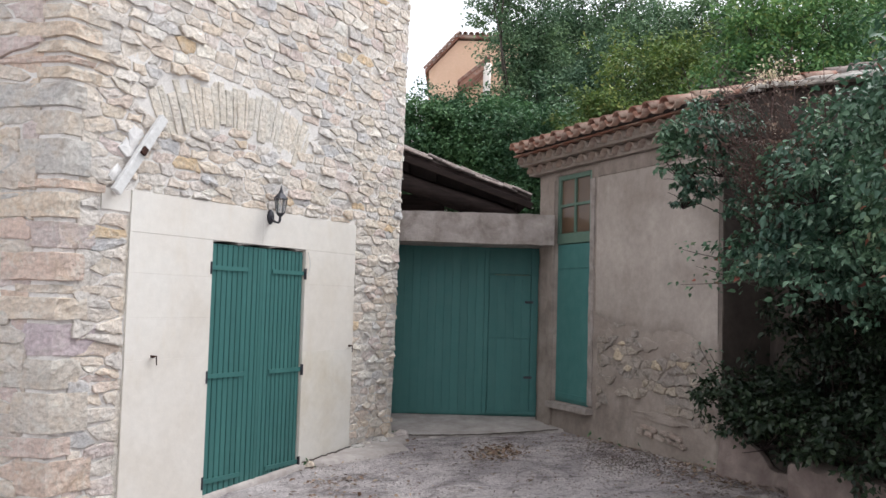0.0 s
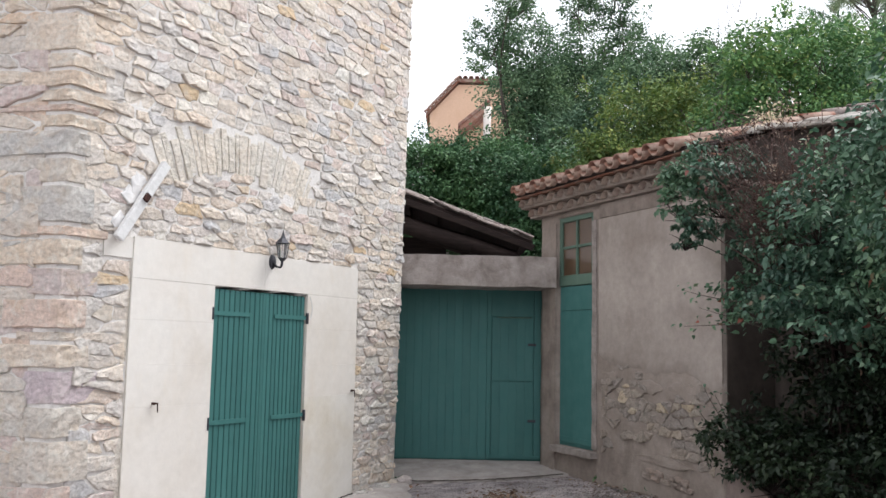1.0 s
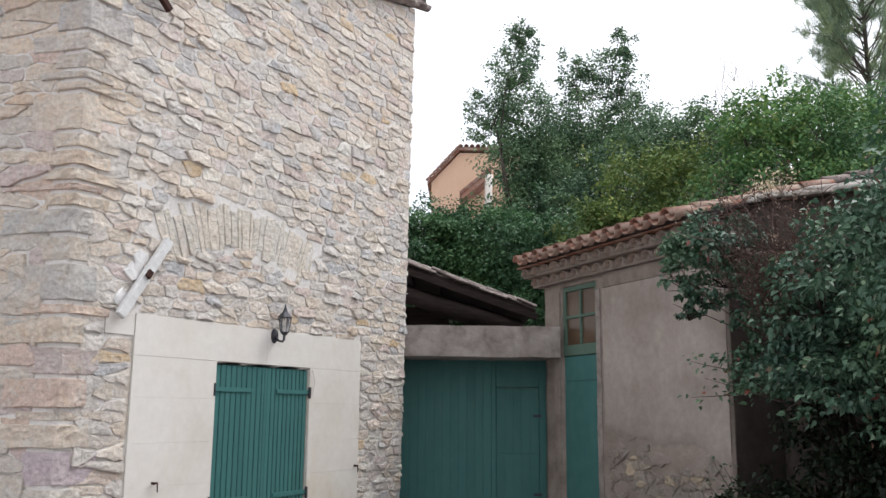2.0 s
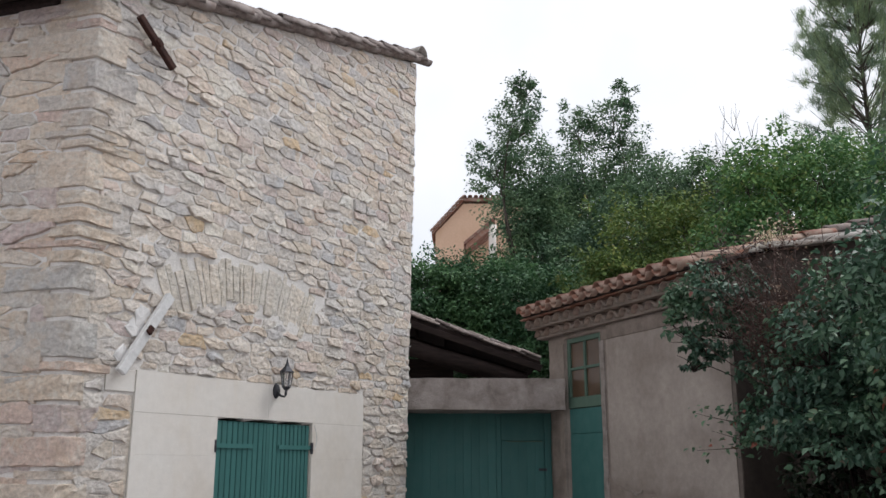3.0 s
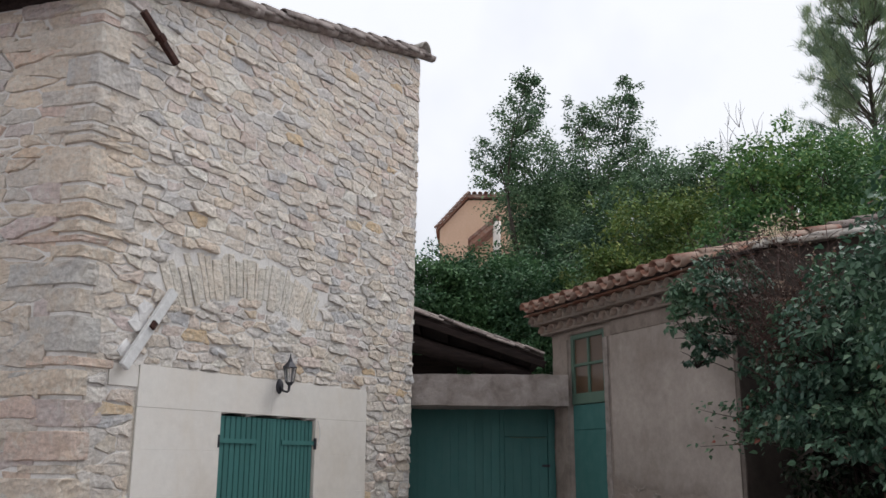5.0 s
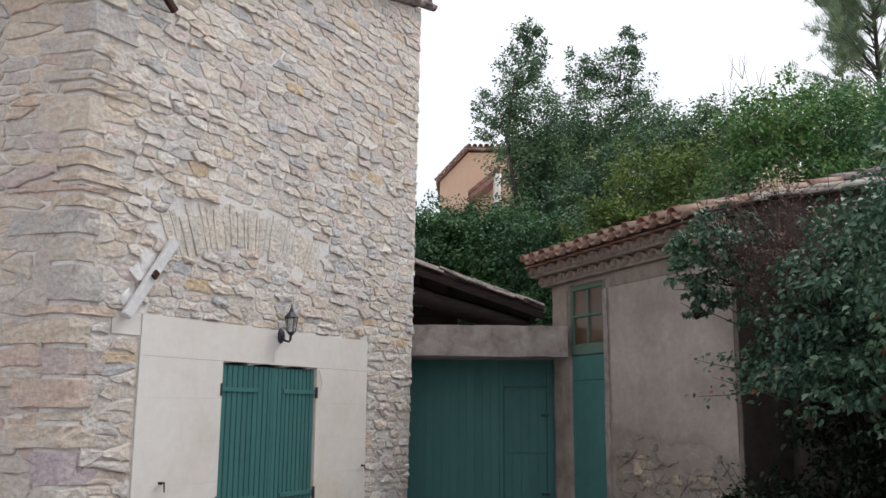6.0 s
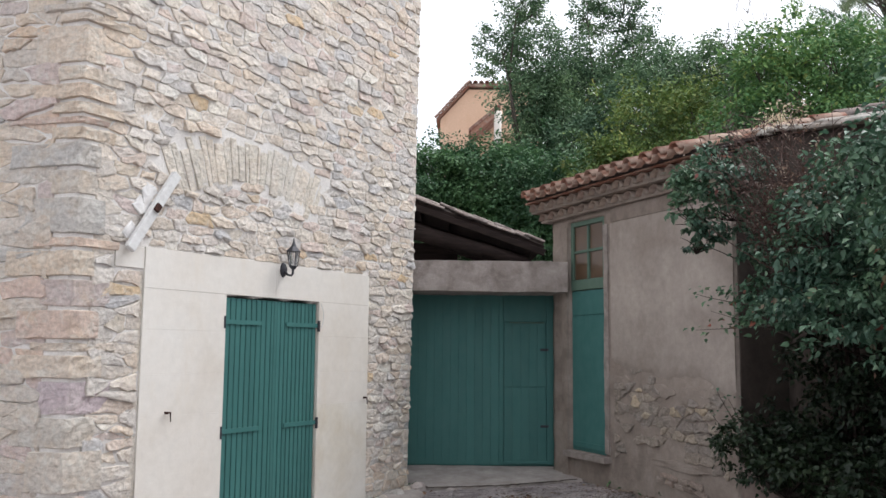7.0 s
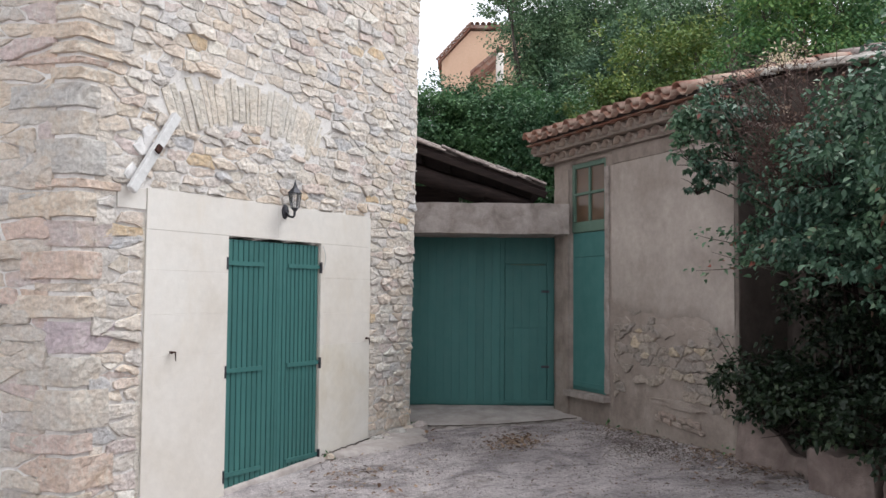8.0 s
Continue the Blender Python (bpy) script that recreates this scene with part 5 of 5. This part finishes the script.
# evergreen oaks whose tops stand against the sky
tree("oak_tree", "tall evergreen oak standing against the sky", "tree", (1.6, 17.2), [(1.85, 17, 6.5, 0.65, 0.8, 0.8), (1.9, 17.1, 7.4, 0.7, 0.8, 0.9), (1.1, 17, 7.5, 0.5, 0.6, 0.5), (1.6, 17, 8.5, 0.5, 0.55, 0.7), (1.75, 17, 9.25, 0.28, 0.3, 0.42), (2.2, 17.2, 6.2, 0.8, 0.8, 0.8), (1.9, 17.0, 5.5, 0.75, 0.7, 0.8)], 0.062, LEAF_OAK, 38, 0.06)
tree("oak_tree", "open-crowned oak with sparse upper branches", "tree", (3.4, 18.2), [(3.3, 18, 7.6, 0.8, 0.8, 0.8), (3.0, 18, 8.7, 0.4, 0.5, 0.55), (3.75, 18, 8.9, 0.5, 0.5, 0.6), (4.0, 18, 9.5, 0.25, 0.3, 0.35), (4.1, 18, 8.0, 0.5, 0.5, 0.7), (2.7, 18, 7.0, 0.7, 0.7, 0.8)], 0.062, LEAF_OAK, 34, 0.05)
tree("oak_tree", "broad dark oak above the tiled roof", "tree", (4.4, 16.5), [(4.1, 16, 6.7, 0.8, 0.8, 0.65), (4.9, 16, 6.9, 0.7, 0.7, 0.6), (3.4, 16, 5.9, 0.9, 0.8, 0.8), (4.6, 15.8, 5.8, 0.9, 0.9, 0.8), (5.6, 16, 6.6, 0.7, 0.8, 0.65), (2.6, 16, 5.2, 0.9, 0.8, 0.8)], 0.062, LEAF_OAK, 38, 0.06)
tree("oak_tree", "dense oak filling the slope behind", "tree", (2.9, 20.0), [(2.4, 20, 7.3, 1.2, 0.8, 1.0), (3.6, 20, 7.6, 1.2, 0.8, 0.9), (5.0, 20, 7.9, 1.2, 0.8, 0.8), (2.6, 20, 5.9, 1.3, 0.8, 1.1), (4.2, 20, 6.2, 1.4, 0.8, 1.2), (6.2, 20, 7.2, 1.3, 0.9, 1.1)], 0.085, LEAF_OAK, 34, 0.08)
tree("oak_tree", "dense oak beyond the bright shrubs", "tree", (8.0, 18.5), [(7.0, 18, 7.3, 1.0, 0.8, 0.9), (8.2, 18, 7.6, 1.1, 0.8, 1.0), (7.6, 18, 6.2, 1.3, 0.8, 1.1), (9.4, 18, 7.4, 1.1, 0.8, 1.2), (6.2, 18, 6.0, 1.1, 0.8, 1.1)], 0.085, LEAF_OAK, 34, 0.08)
# lighter trees and shrubs behind the outbuilding
tree("hazel_tree", "yellow-green leafy tree behind the outbuilding", "tree", (3.3, 13.6), [(3.2, 13.5, 5.3, 0.7, 0.6, 0.6), (3.0, 13.4, 4.5, 0.8, 0.6, 0.6), (3.9, 13.5, 5.5, 0.55, 0.6, 0.5), (3.7, 13.3, 4.7, 0.7, 0.6, 0.6), (2.4, 13.4, 4.3, 0.6, 0.5, 0.5)], 0.062, LEAF_YELLOW, 34, 0.04)
tree("hazel_tree", "fresh green tree rising over the coping", "tree", (5.0, 12.4), [(4.45, 12.2, 5.7, 0.55, 0.55, 0.5), (5.0, 12.2, 6.0, 0.6, 0.6, 0.55), (5.6, 12.3, 5.9, 0.6, 0.6, 0.6), (4.9, 12.1, 5.0, 0.8, 0.7, 0.6), (5.9, 12.2, 5.2, 0.8, 0.7, 0.6), (4.1, 12.2, 4.9, 0.6, 0.6, 0.5)], 0.066, LEAF_SOFT, 34, 0.04)
tree("hazel_tree", "bright leafy tree beside the pine", "tree", (6.8, 13.4), [(6.4, 13.2, 5.8, 0.7, 0.7, 0.7), (7.1, 13.2, 6.1, 0.7, 0.7, 0.8), (6.8, 13.1, 4.9, 0.9, 0.7, 0.7), (7.7, 13.3, 5.4, 0.8, 0.7, 0.8)], 0.066, LEAF_SOFT, 34, 0.04)
for x, y, z, w, h in ((-0.3, 15.6, 4.55, 0.95, 0.75), (0.55, 15.5, 4.5, 0.85, 0.75), (1.35, 15.2, 4.2, 0.85, 0.9), (-1.3, 15.8, 4.4, 0.9, 0.8), (0.1, 16.4, 4.7, 0.9, 0.7), (1.1, 16.2, 4.8, 0.8, 0.7), (2.0, 14.4, 4.1, 0.7, 0.75)):
    tree("ivy_shrub", "dense dark ivy-covered shrub behind the shed", "shrub", (x, y), [(x, y, z, w, 0.7, h), (x + 0.35, y + 0.1, z - 0.9, w, 0.7, 0.9), (x - 0.3, y + 0.1, z - 0.5, w * 0.8, 0.6, 0.7), (x + 0.1, y - 0.1, z + 0.35, w * 0.6, 0.5, h * 0.5)], 0.066, LEAF_IVY, 36, 0.03, group="shrubs behind the shed")
for x, y, z in ((2.6, 13.2, 3.7), (3.5, 12.9, 3.9), (4.4, 12.6, 4.0), (5.3, 12.2, 4.2), (6.3, 12.0, 4.3), (7.3, 12.2, 4.6), (8.3, 13, 5.2)):
    tree("bramble_shrub", "tangled green shrub behind the tile coping", "shrub", (x, y), [(x, y, z, 0.75, 0.55, 0.55), (x + 0.4, y, z - 0.7, 0.8, 0.6, 0.7), (x - 0.3, y + 0.2, z + 0.2, 0.55, 0.5, 0.45)], 0.062, LEAF_SOFT if int(x * 10) % 2 else LEAF_IVY, 34, 0.03, group="shrubs on the bank")


def pine():
    t = frame_empty("pine_tree", Matrix())
    tagged(t, "tall airy pine with upswept branches", "tree")
    base = Vector((11.3, 22.0, ground_z(11.3, 22) - 0.1))
    head = Vector((11.35, 22.0, 15.6))
    pieces = [limb(base, head, 0.10, 0.02, 0.02, 10)]
    pts, outs = [], []
    for i in range(130):
        f = rng.uniform(0.36, 1.0)
        a = base.lerp(head, f)
        w = rng.uniform(0, 2 * math.pi)
        L = (0.45 + 2.3 * (1.02 - f) ** 0.6) * rng.uniform(0.6, 1.1)
        e = a + Vector((math.cos(w) * L, math.sin(w) * L, L * rng.uniform(0.6, 1.3)))
        pieces.append(limb(a, e, 0.02, 0.006, 0.08))
        for _ in range(11):
            q = a.lerp(e, rng.uniform(0.35, 1.0)) + Vector((rng.gauss(0, 0.10), rng.gauss(0, 0.10), rng.gauss(0.02, 0.09)))
            for _ in range(42):
                pts.append(q + Vector((rng.gauss(0, 0.055), rng.gauss(0, 0.055), rng.gauss(0, 0.055))))
                outs.append((e - a).normalized() * 0.9 + Vector((0, 0, 0.7)))
    raw("trunk", *join(pieces), BARK, t, "", True)
    leaf_object("crown", [leaf_mesh(np.array(pts), 0.22, 0.4, -0.2, "needle", np.array(outs))], LEAF_PINE, t)


pine()


# ---- the lilac thicket over the planter ----
def side_point(x, y, z):
    return SIDE @ Vector((x, y, z))


LILAC = [(2.72, -0.60, 3.06, 0.24, 0.22, 0.15), (2.98, -0.60, 3.0, 0.26, 0.24, 0.17), (3.25, -0.5, 2.98, 0.30, 0.28, 0.20), (2.86, -0.62, 2.76, 0.19, 0.18, 0.16), (3.0, -0.6, 2.66, 0.20, 0.18, 0.16), (2.82, -0.6, 2.55, 0.13, 0.12, 0.10), (3.15, -0.5, 2.78, 0.24, 0.2, 0.18),
         (3.75, -0.25, 2.65, 0.36, 0.34, 0.32), (4.20, -0.25, 2.9, 0.40, 0.34, 0.36), (4.55, -0.2, 2.5, 0.45, 0.4, 0.4), (4.0, -0.45, 2.15, 0.40, 0.34, 0.32), (3.45, -0.4, 2.05, 0.34, 0.3, 0.26),
         (4.7, -0.35, 2.0, 0.45, 0.38, 0.34), (5.2, -0.3, 2.6, 0.5, 0.4, 0.5)]
LILAC += [(3.7, -0.05, 2.1, 0.34, 0.2, 0.36), (4.1, 0.0, 2.1, 0.4, 0.25, 0.3), (4.6, 0.0, 2.2, 0.45, 0.2, 0.4), (4.5, -0.1, 3.1, 0.4, 0.3, 0.25), (3.3, -0.35, 2.45, 0.22, 0.22, 0.2)]
# Clumps mostly beyond the view on the right, added to shade the growth below.
LILAC += [(5.3, -0.9, 2.4, 0.5, 0.45, 0.4), (5.6, -0.8, 3.3, 0.6, 0.5, 0.4), (5.0, -0.6, 2.2, 0.4, 0.35, 0.35), (5.6, -0.8, 1.7, 0.5, 0.4, 0.5), (6.2, -0.8, 2.6, 0.6, 0.5, 0.6)]
LILAC += [(3.75, -0.60, 2.0, 0.24, 0.24, 0.2), (4.25, -0.75, 2.0, 0.34, 0.3, 0.24), (4.7, -0.75, 1.95, 0.36, 0.3, 0.26)]
LILAC += [(4.3, -0.75, 2.45, 0.4, 0.35, 0.3), (4.9, -0.85, 2.75, 0.45, 0.4, 0.35), (2.98, -0.45, 3.22, 0.24, 0.2, 0.14), (5.5, -1.0, 2.9, 0.5, 0.45, 0.4)]
# Back clumps fill the hollow under the lilac with shade-coloured leaves.
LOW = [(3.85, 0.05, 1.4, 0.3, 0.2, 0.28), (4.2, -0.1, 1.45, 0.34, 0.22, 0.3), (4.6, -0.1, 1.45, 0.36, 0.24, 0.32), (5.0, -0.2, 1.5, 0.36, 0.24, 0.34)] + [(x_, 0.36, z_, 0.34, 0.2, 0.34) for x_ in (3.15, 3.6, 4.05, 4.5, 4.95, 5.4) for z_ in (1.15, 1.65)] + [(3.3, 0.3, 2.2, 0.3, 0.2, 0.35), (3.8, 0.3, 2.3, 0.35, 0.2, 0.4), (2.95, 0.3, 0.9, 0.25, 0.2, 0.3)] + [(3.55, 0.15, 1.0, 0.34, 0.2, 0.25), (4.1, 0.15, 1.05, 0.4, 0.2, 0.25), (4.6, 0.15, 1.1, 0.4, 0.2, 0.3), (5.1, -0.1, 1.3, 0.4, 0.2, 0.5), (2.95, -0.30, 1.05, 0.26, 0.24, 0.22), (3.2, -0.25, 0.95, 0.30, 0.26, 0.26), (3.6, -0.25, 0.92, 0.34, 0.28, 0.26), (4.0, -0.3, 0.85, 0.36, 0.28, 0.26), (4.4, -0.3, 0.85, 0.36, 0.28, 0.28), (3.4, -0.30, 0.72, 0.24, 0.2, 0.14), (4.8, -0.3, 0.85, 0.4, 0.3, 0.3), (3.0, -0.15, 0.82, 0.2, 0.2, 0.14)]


def lilac(name, label, clumps, stems, size, density, droop, leaf):
    t = frame_empty(name, Matrix())
    tagged(t, label, "shrub")
    pieces, groups = [], []
    for c in clumps:
        w = side_point(*c[:3])
        best = min(stems, key=lambda q: abs(q - c[0]))
        foot = side_point(max(best, c[0] + 0.15) + rng.uniform(-0.1, 0.1), 0.25, 0.45)
        bend = side_point(max(best, c[0] + 0.35), 0.15, max(0.6, c[2] * 0.8))
        pieces.append(limb(foot, bend, 0.010, 0.007, 0.05))
        pieces.append(limb(bend, w, 0.006, 0.002, 0.2))
        for _ in range(9):
            e = w + Vector((rng.uniform(-1, 1) * c[3], rng.uniform(-1, 1) * c[4], rng.uniform(-0.9, 0.9) * c[5]))
            pieces.append(limb(w - Vector((0, 0, 0.1)), e, 0.005, 0.002, 0.15, 5))
        area = (c[3] * c[5] + c[3] * c[4] + c[4] * c[5]) / 3
        p, o = clump_points((0, 0, 0), c[3:], int(density * area / size ** 2), 0.3, 24)
        groups.append(leaf_mesh(p + np.array(w), size, 0.4, droop, "heart", o * 0.6))
    raw("stem", *join(pieces), OLD_WOOD, t, "", True)
    leaf_object("crown", groups, leaf, t)
    return t


lilac("lilac_bush", "overgrown dark green lilac hanging over the planter wall", LILAC, (3.5, 3.9, 4.5, 5.0), 0.046, 22, 0.7, LEAF_LILAC)
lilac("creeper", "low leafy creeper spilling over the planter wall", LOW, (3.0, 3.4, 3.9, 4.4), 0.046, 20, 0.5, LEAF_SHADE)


def sprig(label, spots, n, size):
    t = frame_empty("sprig", Matrix())
    tagged(t, label, "twig")
    pieces, pts = [], []
    for a, b in spots:
        a, b = side_point(*a), side_point(*b)
        pieces.append(limb(a, b, 0.006, 0.002, 0.1))
        for _ in range(n):
            f = rng.uniform(0.35, 1)
            pts.append(a.lerp(b, f) + Vector((rng.gauss(0, 0.045), rng.gauss(0, 0.045), rng.gauss(0, 0.05))))
    raw("stem", *join(pieces), BARK, t, "", True)
    tagged(leaf_object("foliage", [leaf_mesh(np.array(pts), size, 0.4, 0.6, "heart")], LEAF_LILAC, t), kind="stuff")


sprig("thin leafy lilac sprig hanging before the render", [((3.4, 0.0, 2.0), (2.6, -0.45, 2.15)), ((3.4, 0.0, 1.9), (2.62, -0.45, 1.85)), ((3.2, 0.0, 1.8), (2.75, -0.4, 2.0))], 24, 0.05)
sprig("upright leafy sprig at the corner of the outbuilding", [((2.9, 0.1, 0.6), (2.62, -0.25, 1.35)), ((2.9, 0.1, 0.6), (2.75, -0.25, 1.3)), ((2.9, 0.1, 0.6), (2.5, -0.2, 1.15))], 16, 0.04)


def dead_shrub():
    t = frame_empty("withered_shrub", Matrix())
    tagged(t, "withered purple-brown twiggy shrub among the green leaves", "shrub")
    pieces, pts = [], []
    for i in range(84):
        a = side_point(3.65 + rng.uniform(-0.3, 0.35), -0.05 + rng.uniform(-0.2, 0.2), rng.uniform(1.85, 2.4))
        b = side_point(3.66 + rng.gauss(0.05, 0.22), -0.72 + rng.gauss(0, 0.16), rng.uniform(2.45, 3.4))
        pieces.append(limb(a, b, 0.005, 0.0018, 0.16, 7))
        for _ in range(5):
            f = rng.uniform(0.35, 1)
            q = a.lerp(b, f)
            e = q + Vector((rng.gauss(0, 0.10), rng.gauss(0, 0.10), rng.uniform(0.0, 0.2)))
            pieces.append(limb(q, e, 0.003, 0.0012, 0.1, 4))
            for _ in range(6):
                pts.append(e + Vector((rng.gauss(0, 0.03), rng.gauss(0, 0.03), rng.gauss(0, 0.04))))
    raw("stem", *join(pieces), TWIG_DEAD, t)
    tagged(leaf_object("seed_head", [leaf_mesh(np.array(pts), 0.026, 0.5, -0.2)], SEED_HEAD, t), kind="stuff")
    pts = [side_point(2.58 + rng.gauss(0.12, 0.14), 0.46 + rng.gauss(0, 0.06), 3.70 + rng.gauss(0, 0.05)) for _ in range(260)]
    tagged(leaf_object("flower_head", [leaf_mesh(np.array(pts), 0.03, 0.5, -0.3)], SEED_PALE, t, "pale dry flower heads on the coping"), kind="stuff")


SEED_PALE = leaf_material("pale_dry_flower", [(0.0, (0.42, 0.36, 0.30)), (1.0, (0.62, 0.57, 0.50))], 0.9)
dead_shrub()


# ---- litter: dry leaves and grit on the lane ----
def litter(name, label, spots, size, material, lift=0.006):
    pts = np.array([(x, y, ground_z(x, y) + lift + abs(rng.gauss(0, 0.008))) for x, y in spots])
    n = len(pts)
    w = nrng.uniform(0, 2 * math.pi, n)
    d = np.stack([np.cos(w), np.sin(w), nrng.normal(0, 0.25, n)], -1)
    s = np.stack([-np.sin(w), np.cos(w), nrng.normal(0, 0.25, n)], -1)
    L = size * nrng.uniform(0.5, 1.4, n)[:, None]
    v = np.stack([pts - d * L * 0.5, pts + s * L * 0.3 + [0, 0, 0.006], pts + d * L * 0.5, pts - s * L * 0.3 + [0, 0, 0.006]], 1).reshape(-1, 3)
    f = [np.arange(n)[:, None] * 4 + np.array((0, 1, 2)), np.arange(n)[:, None] * 4 + np.array((0, 2, 3))]
    ob = leaf_object(name, [(v, f)], material, None)
    return tagged(ob, label, "litter", "", "stuff")


def spread(n, x, y, sx, sy):
    return [(rng.gauss(x, sx), rng.gauss(y, sy)) for _ in range(n)]


litter("fallen_leaves", "brown dry leaves drifted on the lane", spread(330, 0.72, 8.75, 0.15, 0.2) + spread(60, -0.75, 7.75, 0.12, 0.15) + spread(40, -0.5, 7.0, 0.25, 0.2)
       + [(rng.uniform(-1.4, 2.3), rng.uniform(6.4, 9.5)) for _ in range(230)] + spread(160, 2.35, 7.5, 0.16, 0.4) + spread(120, 2.6, 6.9, 0.2, 0.3), 0.046, LEAF_DRY)
litter("dry_debris", "dry leaves and crumbs gathered along the wall foot", [(p.x, p.y) for p in (SIDE @ Vector((rng.uniform(0.7, 4.2), -abs(rng.gauss(0.06, 0.10)), 0)) for _ in range(420))], 0.034, LEAF_DRY)
litter("grit", "pale stone chips scattered on the asphalt", [(rng.uniform(-1.0, 2.4), rng.uniform(6.2, 9.4)) for _ in range(1500)] + spread(900, 1.9, 8.0, 0.35, 0.8), 0.017, COPING_TILE, 0.004)


# ---- broken stones at the foot of the stone house ----
def loose_stone(x, y, r):
    o = TOWER @ Vector((x, y, 0))
    verts, faces = [], []
    n, m = 9, 4
    for j in range(m):
        f = (1.0, 0.95, 0.7, 0.3)[j]
        for i in range(n):
            w = 2 * math.pi * i / n
            k = f * r * rng.uniform(0.8, 1.15)
            verts.append((k * math.cos(w), k * 0.65 * math.sin(w), (-0.03, 0.35, 0.62, 0.72)[j] * r * rng.uniform(0.85, 1.1)))
    for j in range(m - 1):
        for i in range(n):
            faces.append((j * n + i, j * n + (i + 1) % n, (j + 1) * n + (i + 1) % n, (j + 1) * n + i))
    faces.append(tuple(range((m - 1) * n, m * n)))
    st = raw("loose_stone", verts, faces, QUOIN)
    st.matrix_basis = pose(o.x, o.y, ground_z(o.x, o.y) + 0.015, 0, 0, rng.uniform(0, 360))
    return tagged(st, "pale broken stone at the foot of the wall", "stone", "loose stones by the wall")


for x, y, r in ((2.12, -0.10, 0.085), (2.3, -0.08, 0.07), (2.48, -0.13, 0.10), (2.7, -0.09, 0.085), (2.84, -0.16, 0.11), (2.2, -0.2, 0.05), (1.38, -0.06, 0.06)):
    loose_stone(x, y, r)


# ---- bare twigs above the shrubs, weeds at the wall's foot ----
def bare_twig(x, y, z):
    t = frame_empty("bare_sapling", Matrix())
    tagged(t, "leafless sapling rising above the shrubs", "sapling", "bare saplings")
    foot = Vector((x, y, ground_z(x, y) - 0.1))
    pieces = [limb(foot, (x + 0.1, y, z), 0.010, 0.003, 0.06, 9)]
    for _ in range(16):
        f = rng.uniform(0.72, 0.98)
        a = foot.lerp(Vector((x + 0.1, y, z)), f)
        pieces.append(limb(a, a + Vector((rng.uniform(-0.25, 0.25), rng.uniform(-0.1, 0.1), rng.uniform(0.15, 0.45))), 0.005, 0.002, 0.1))
    raw("stem", *join(pieces), BARK, t)


for x, z in ((4.35, 6.9), (4.5, 7.15), (4.68, 7.3), (4.95, 7.0)):
    bare_twig(x, 13.5, z)


def weeds():
    pts = []
    for x, n in ((0.72, 8), (0.95, 4), (1.25, 4), (1.55, 5), (2.45, 6), (2.2, 3)):
        for _ in range(n):
            p = SIDE @ Vector((x + rng.gauss(0, 0.05), -0.04 + rng.gauss(0, 0.02), 0))
            pts.append((p.x, p.y, ground_z(p.x, p.y) + rng.uniform(0.01, 0.07)))
    for x, n in ((1.36, 10), (2.1, 12), (2.6, 10), (2.9, 12)):
        for _ in range(n):
            p = TOWER @ Vector((x + rng.gauss(0, 0.05), -0.05 + rng.gauss(0, 0.02), 0))
            pts.append((p.x, p.y, ground_z(p.x, p.y) + rng.uniform(0.02, 0.06)))
    w = leaf_object("weeds", [leaf_mesh(np.array(pts), 0.035, 0.5, -0.5)], LEAF_IVY, None)
    tagged(w, "small green weeds along the foot of the walls", "weeds", "", "stuff")


weeds()


# thin wire loop beside the top hinge of the double door
def door_wire():
    pts = [TOWER @ Vector((1.285 + 0.035 * math.sin(a * math.pi), -0.03 - 0.01 * a, 2.08 - 0.22 * a)) for a in np.linspace(0, 1, 9)]
    v, f = tube(pts, [0.004] * 9, 5)
    tagged(raw("wire_hook", v, f, PALE_BAR), "thin pale wire loop beside the door hinge", "wire")


door_wire()

litter("dark_grit", "dark gravel crumbs loosened from the asphalt", [(rng.uniform(-1.2, 2.4), rng.uniform(6.2, 9.5)) for _ in range(1400)] + spread(700, 1.7, 8.4, 0.4, 0.7) + [(p.x, p.y) for p in (SIDE @ Vector((rng.gauss(1.75, 0.4), -0.32 + rng.gauss(0, 0.13), 0)) for _ in range(1500))], 0.018, OLD_TILE, 0.004)
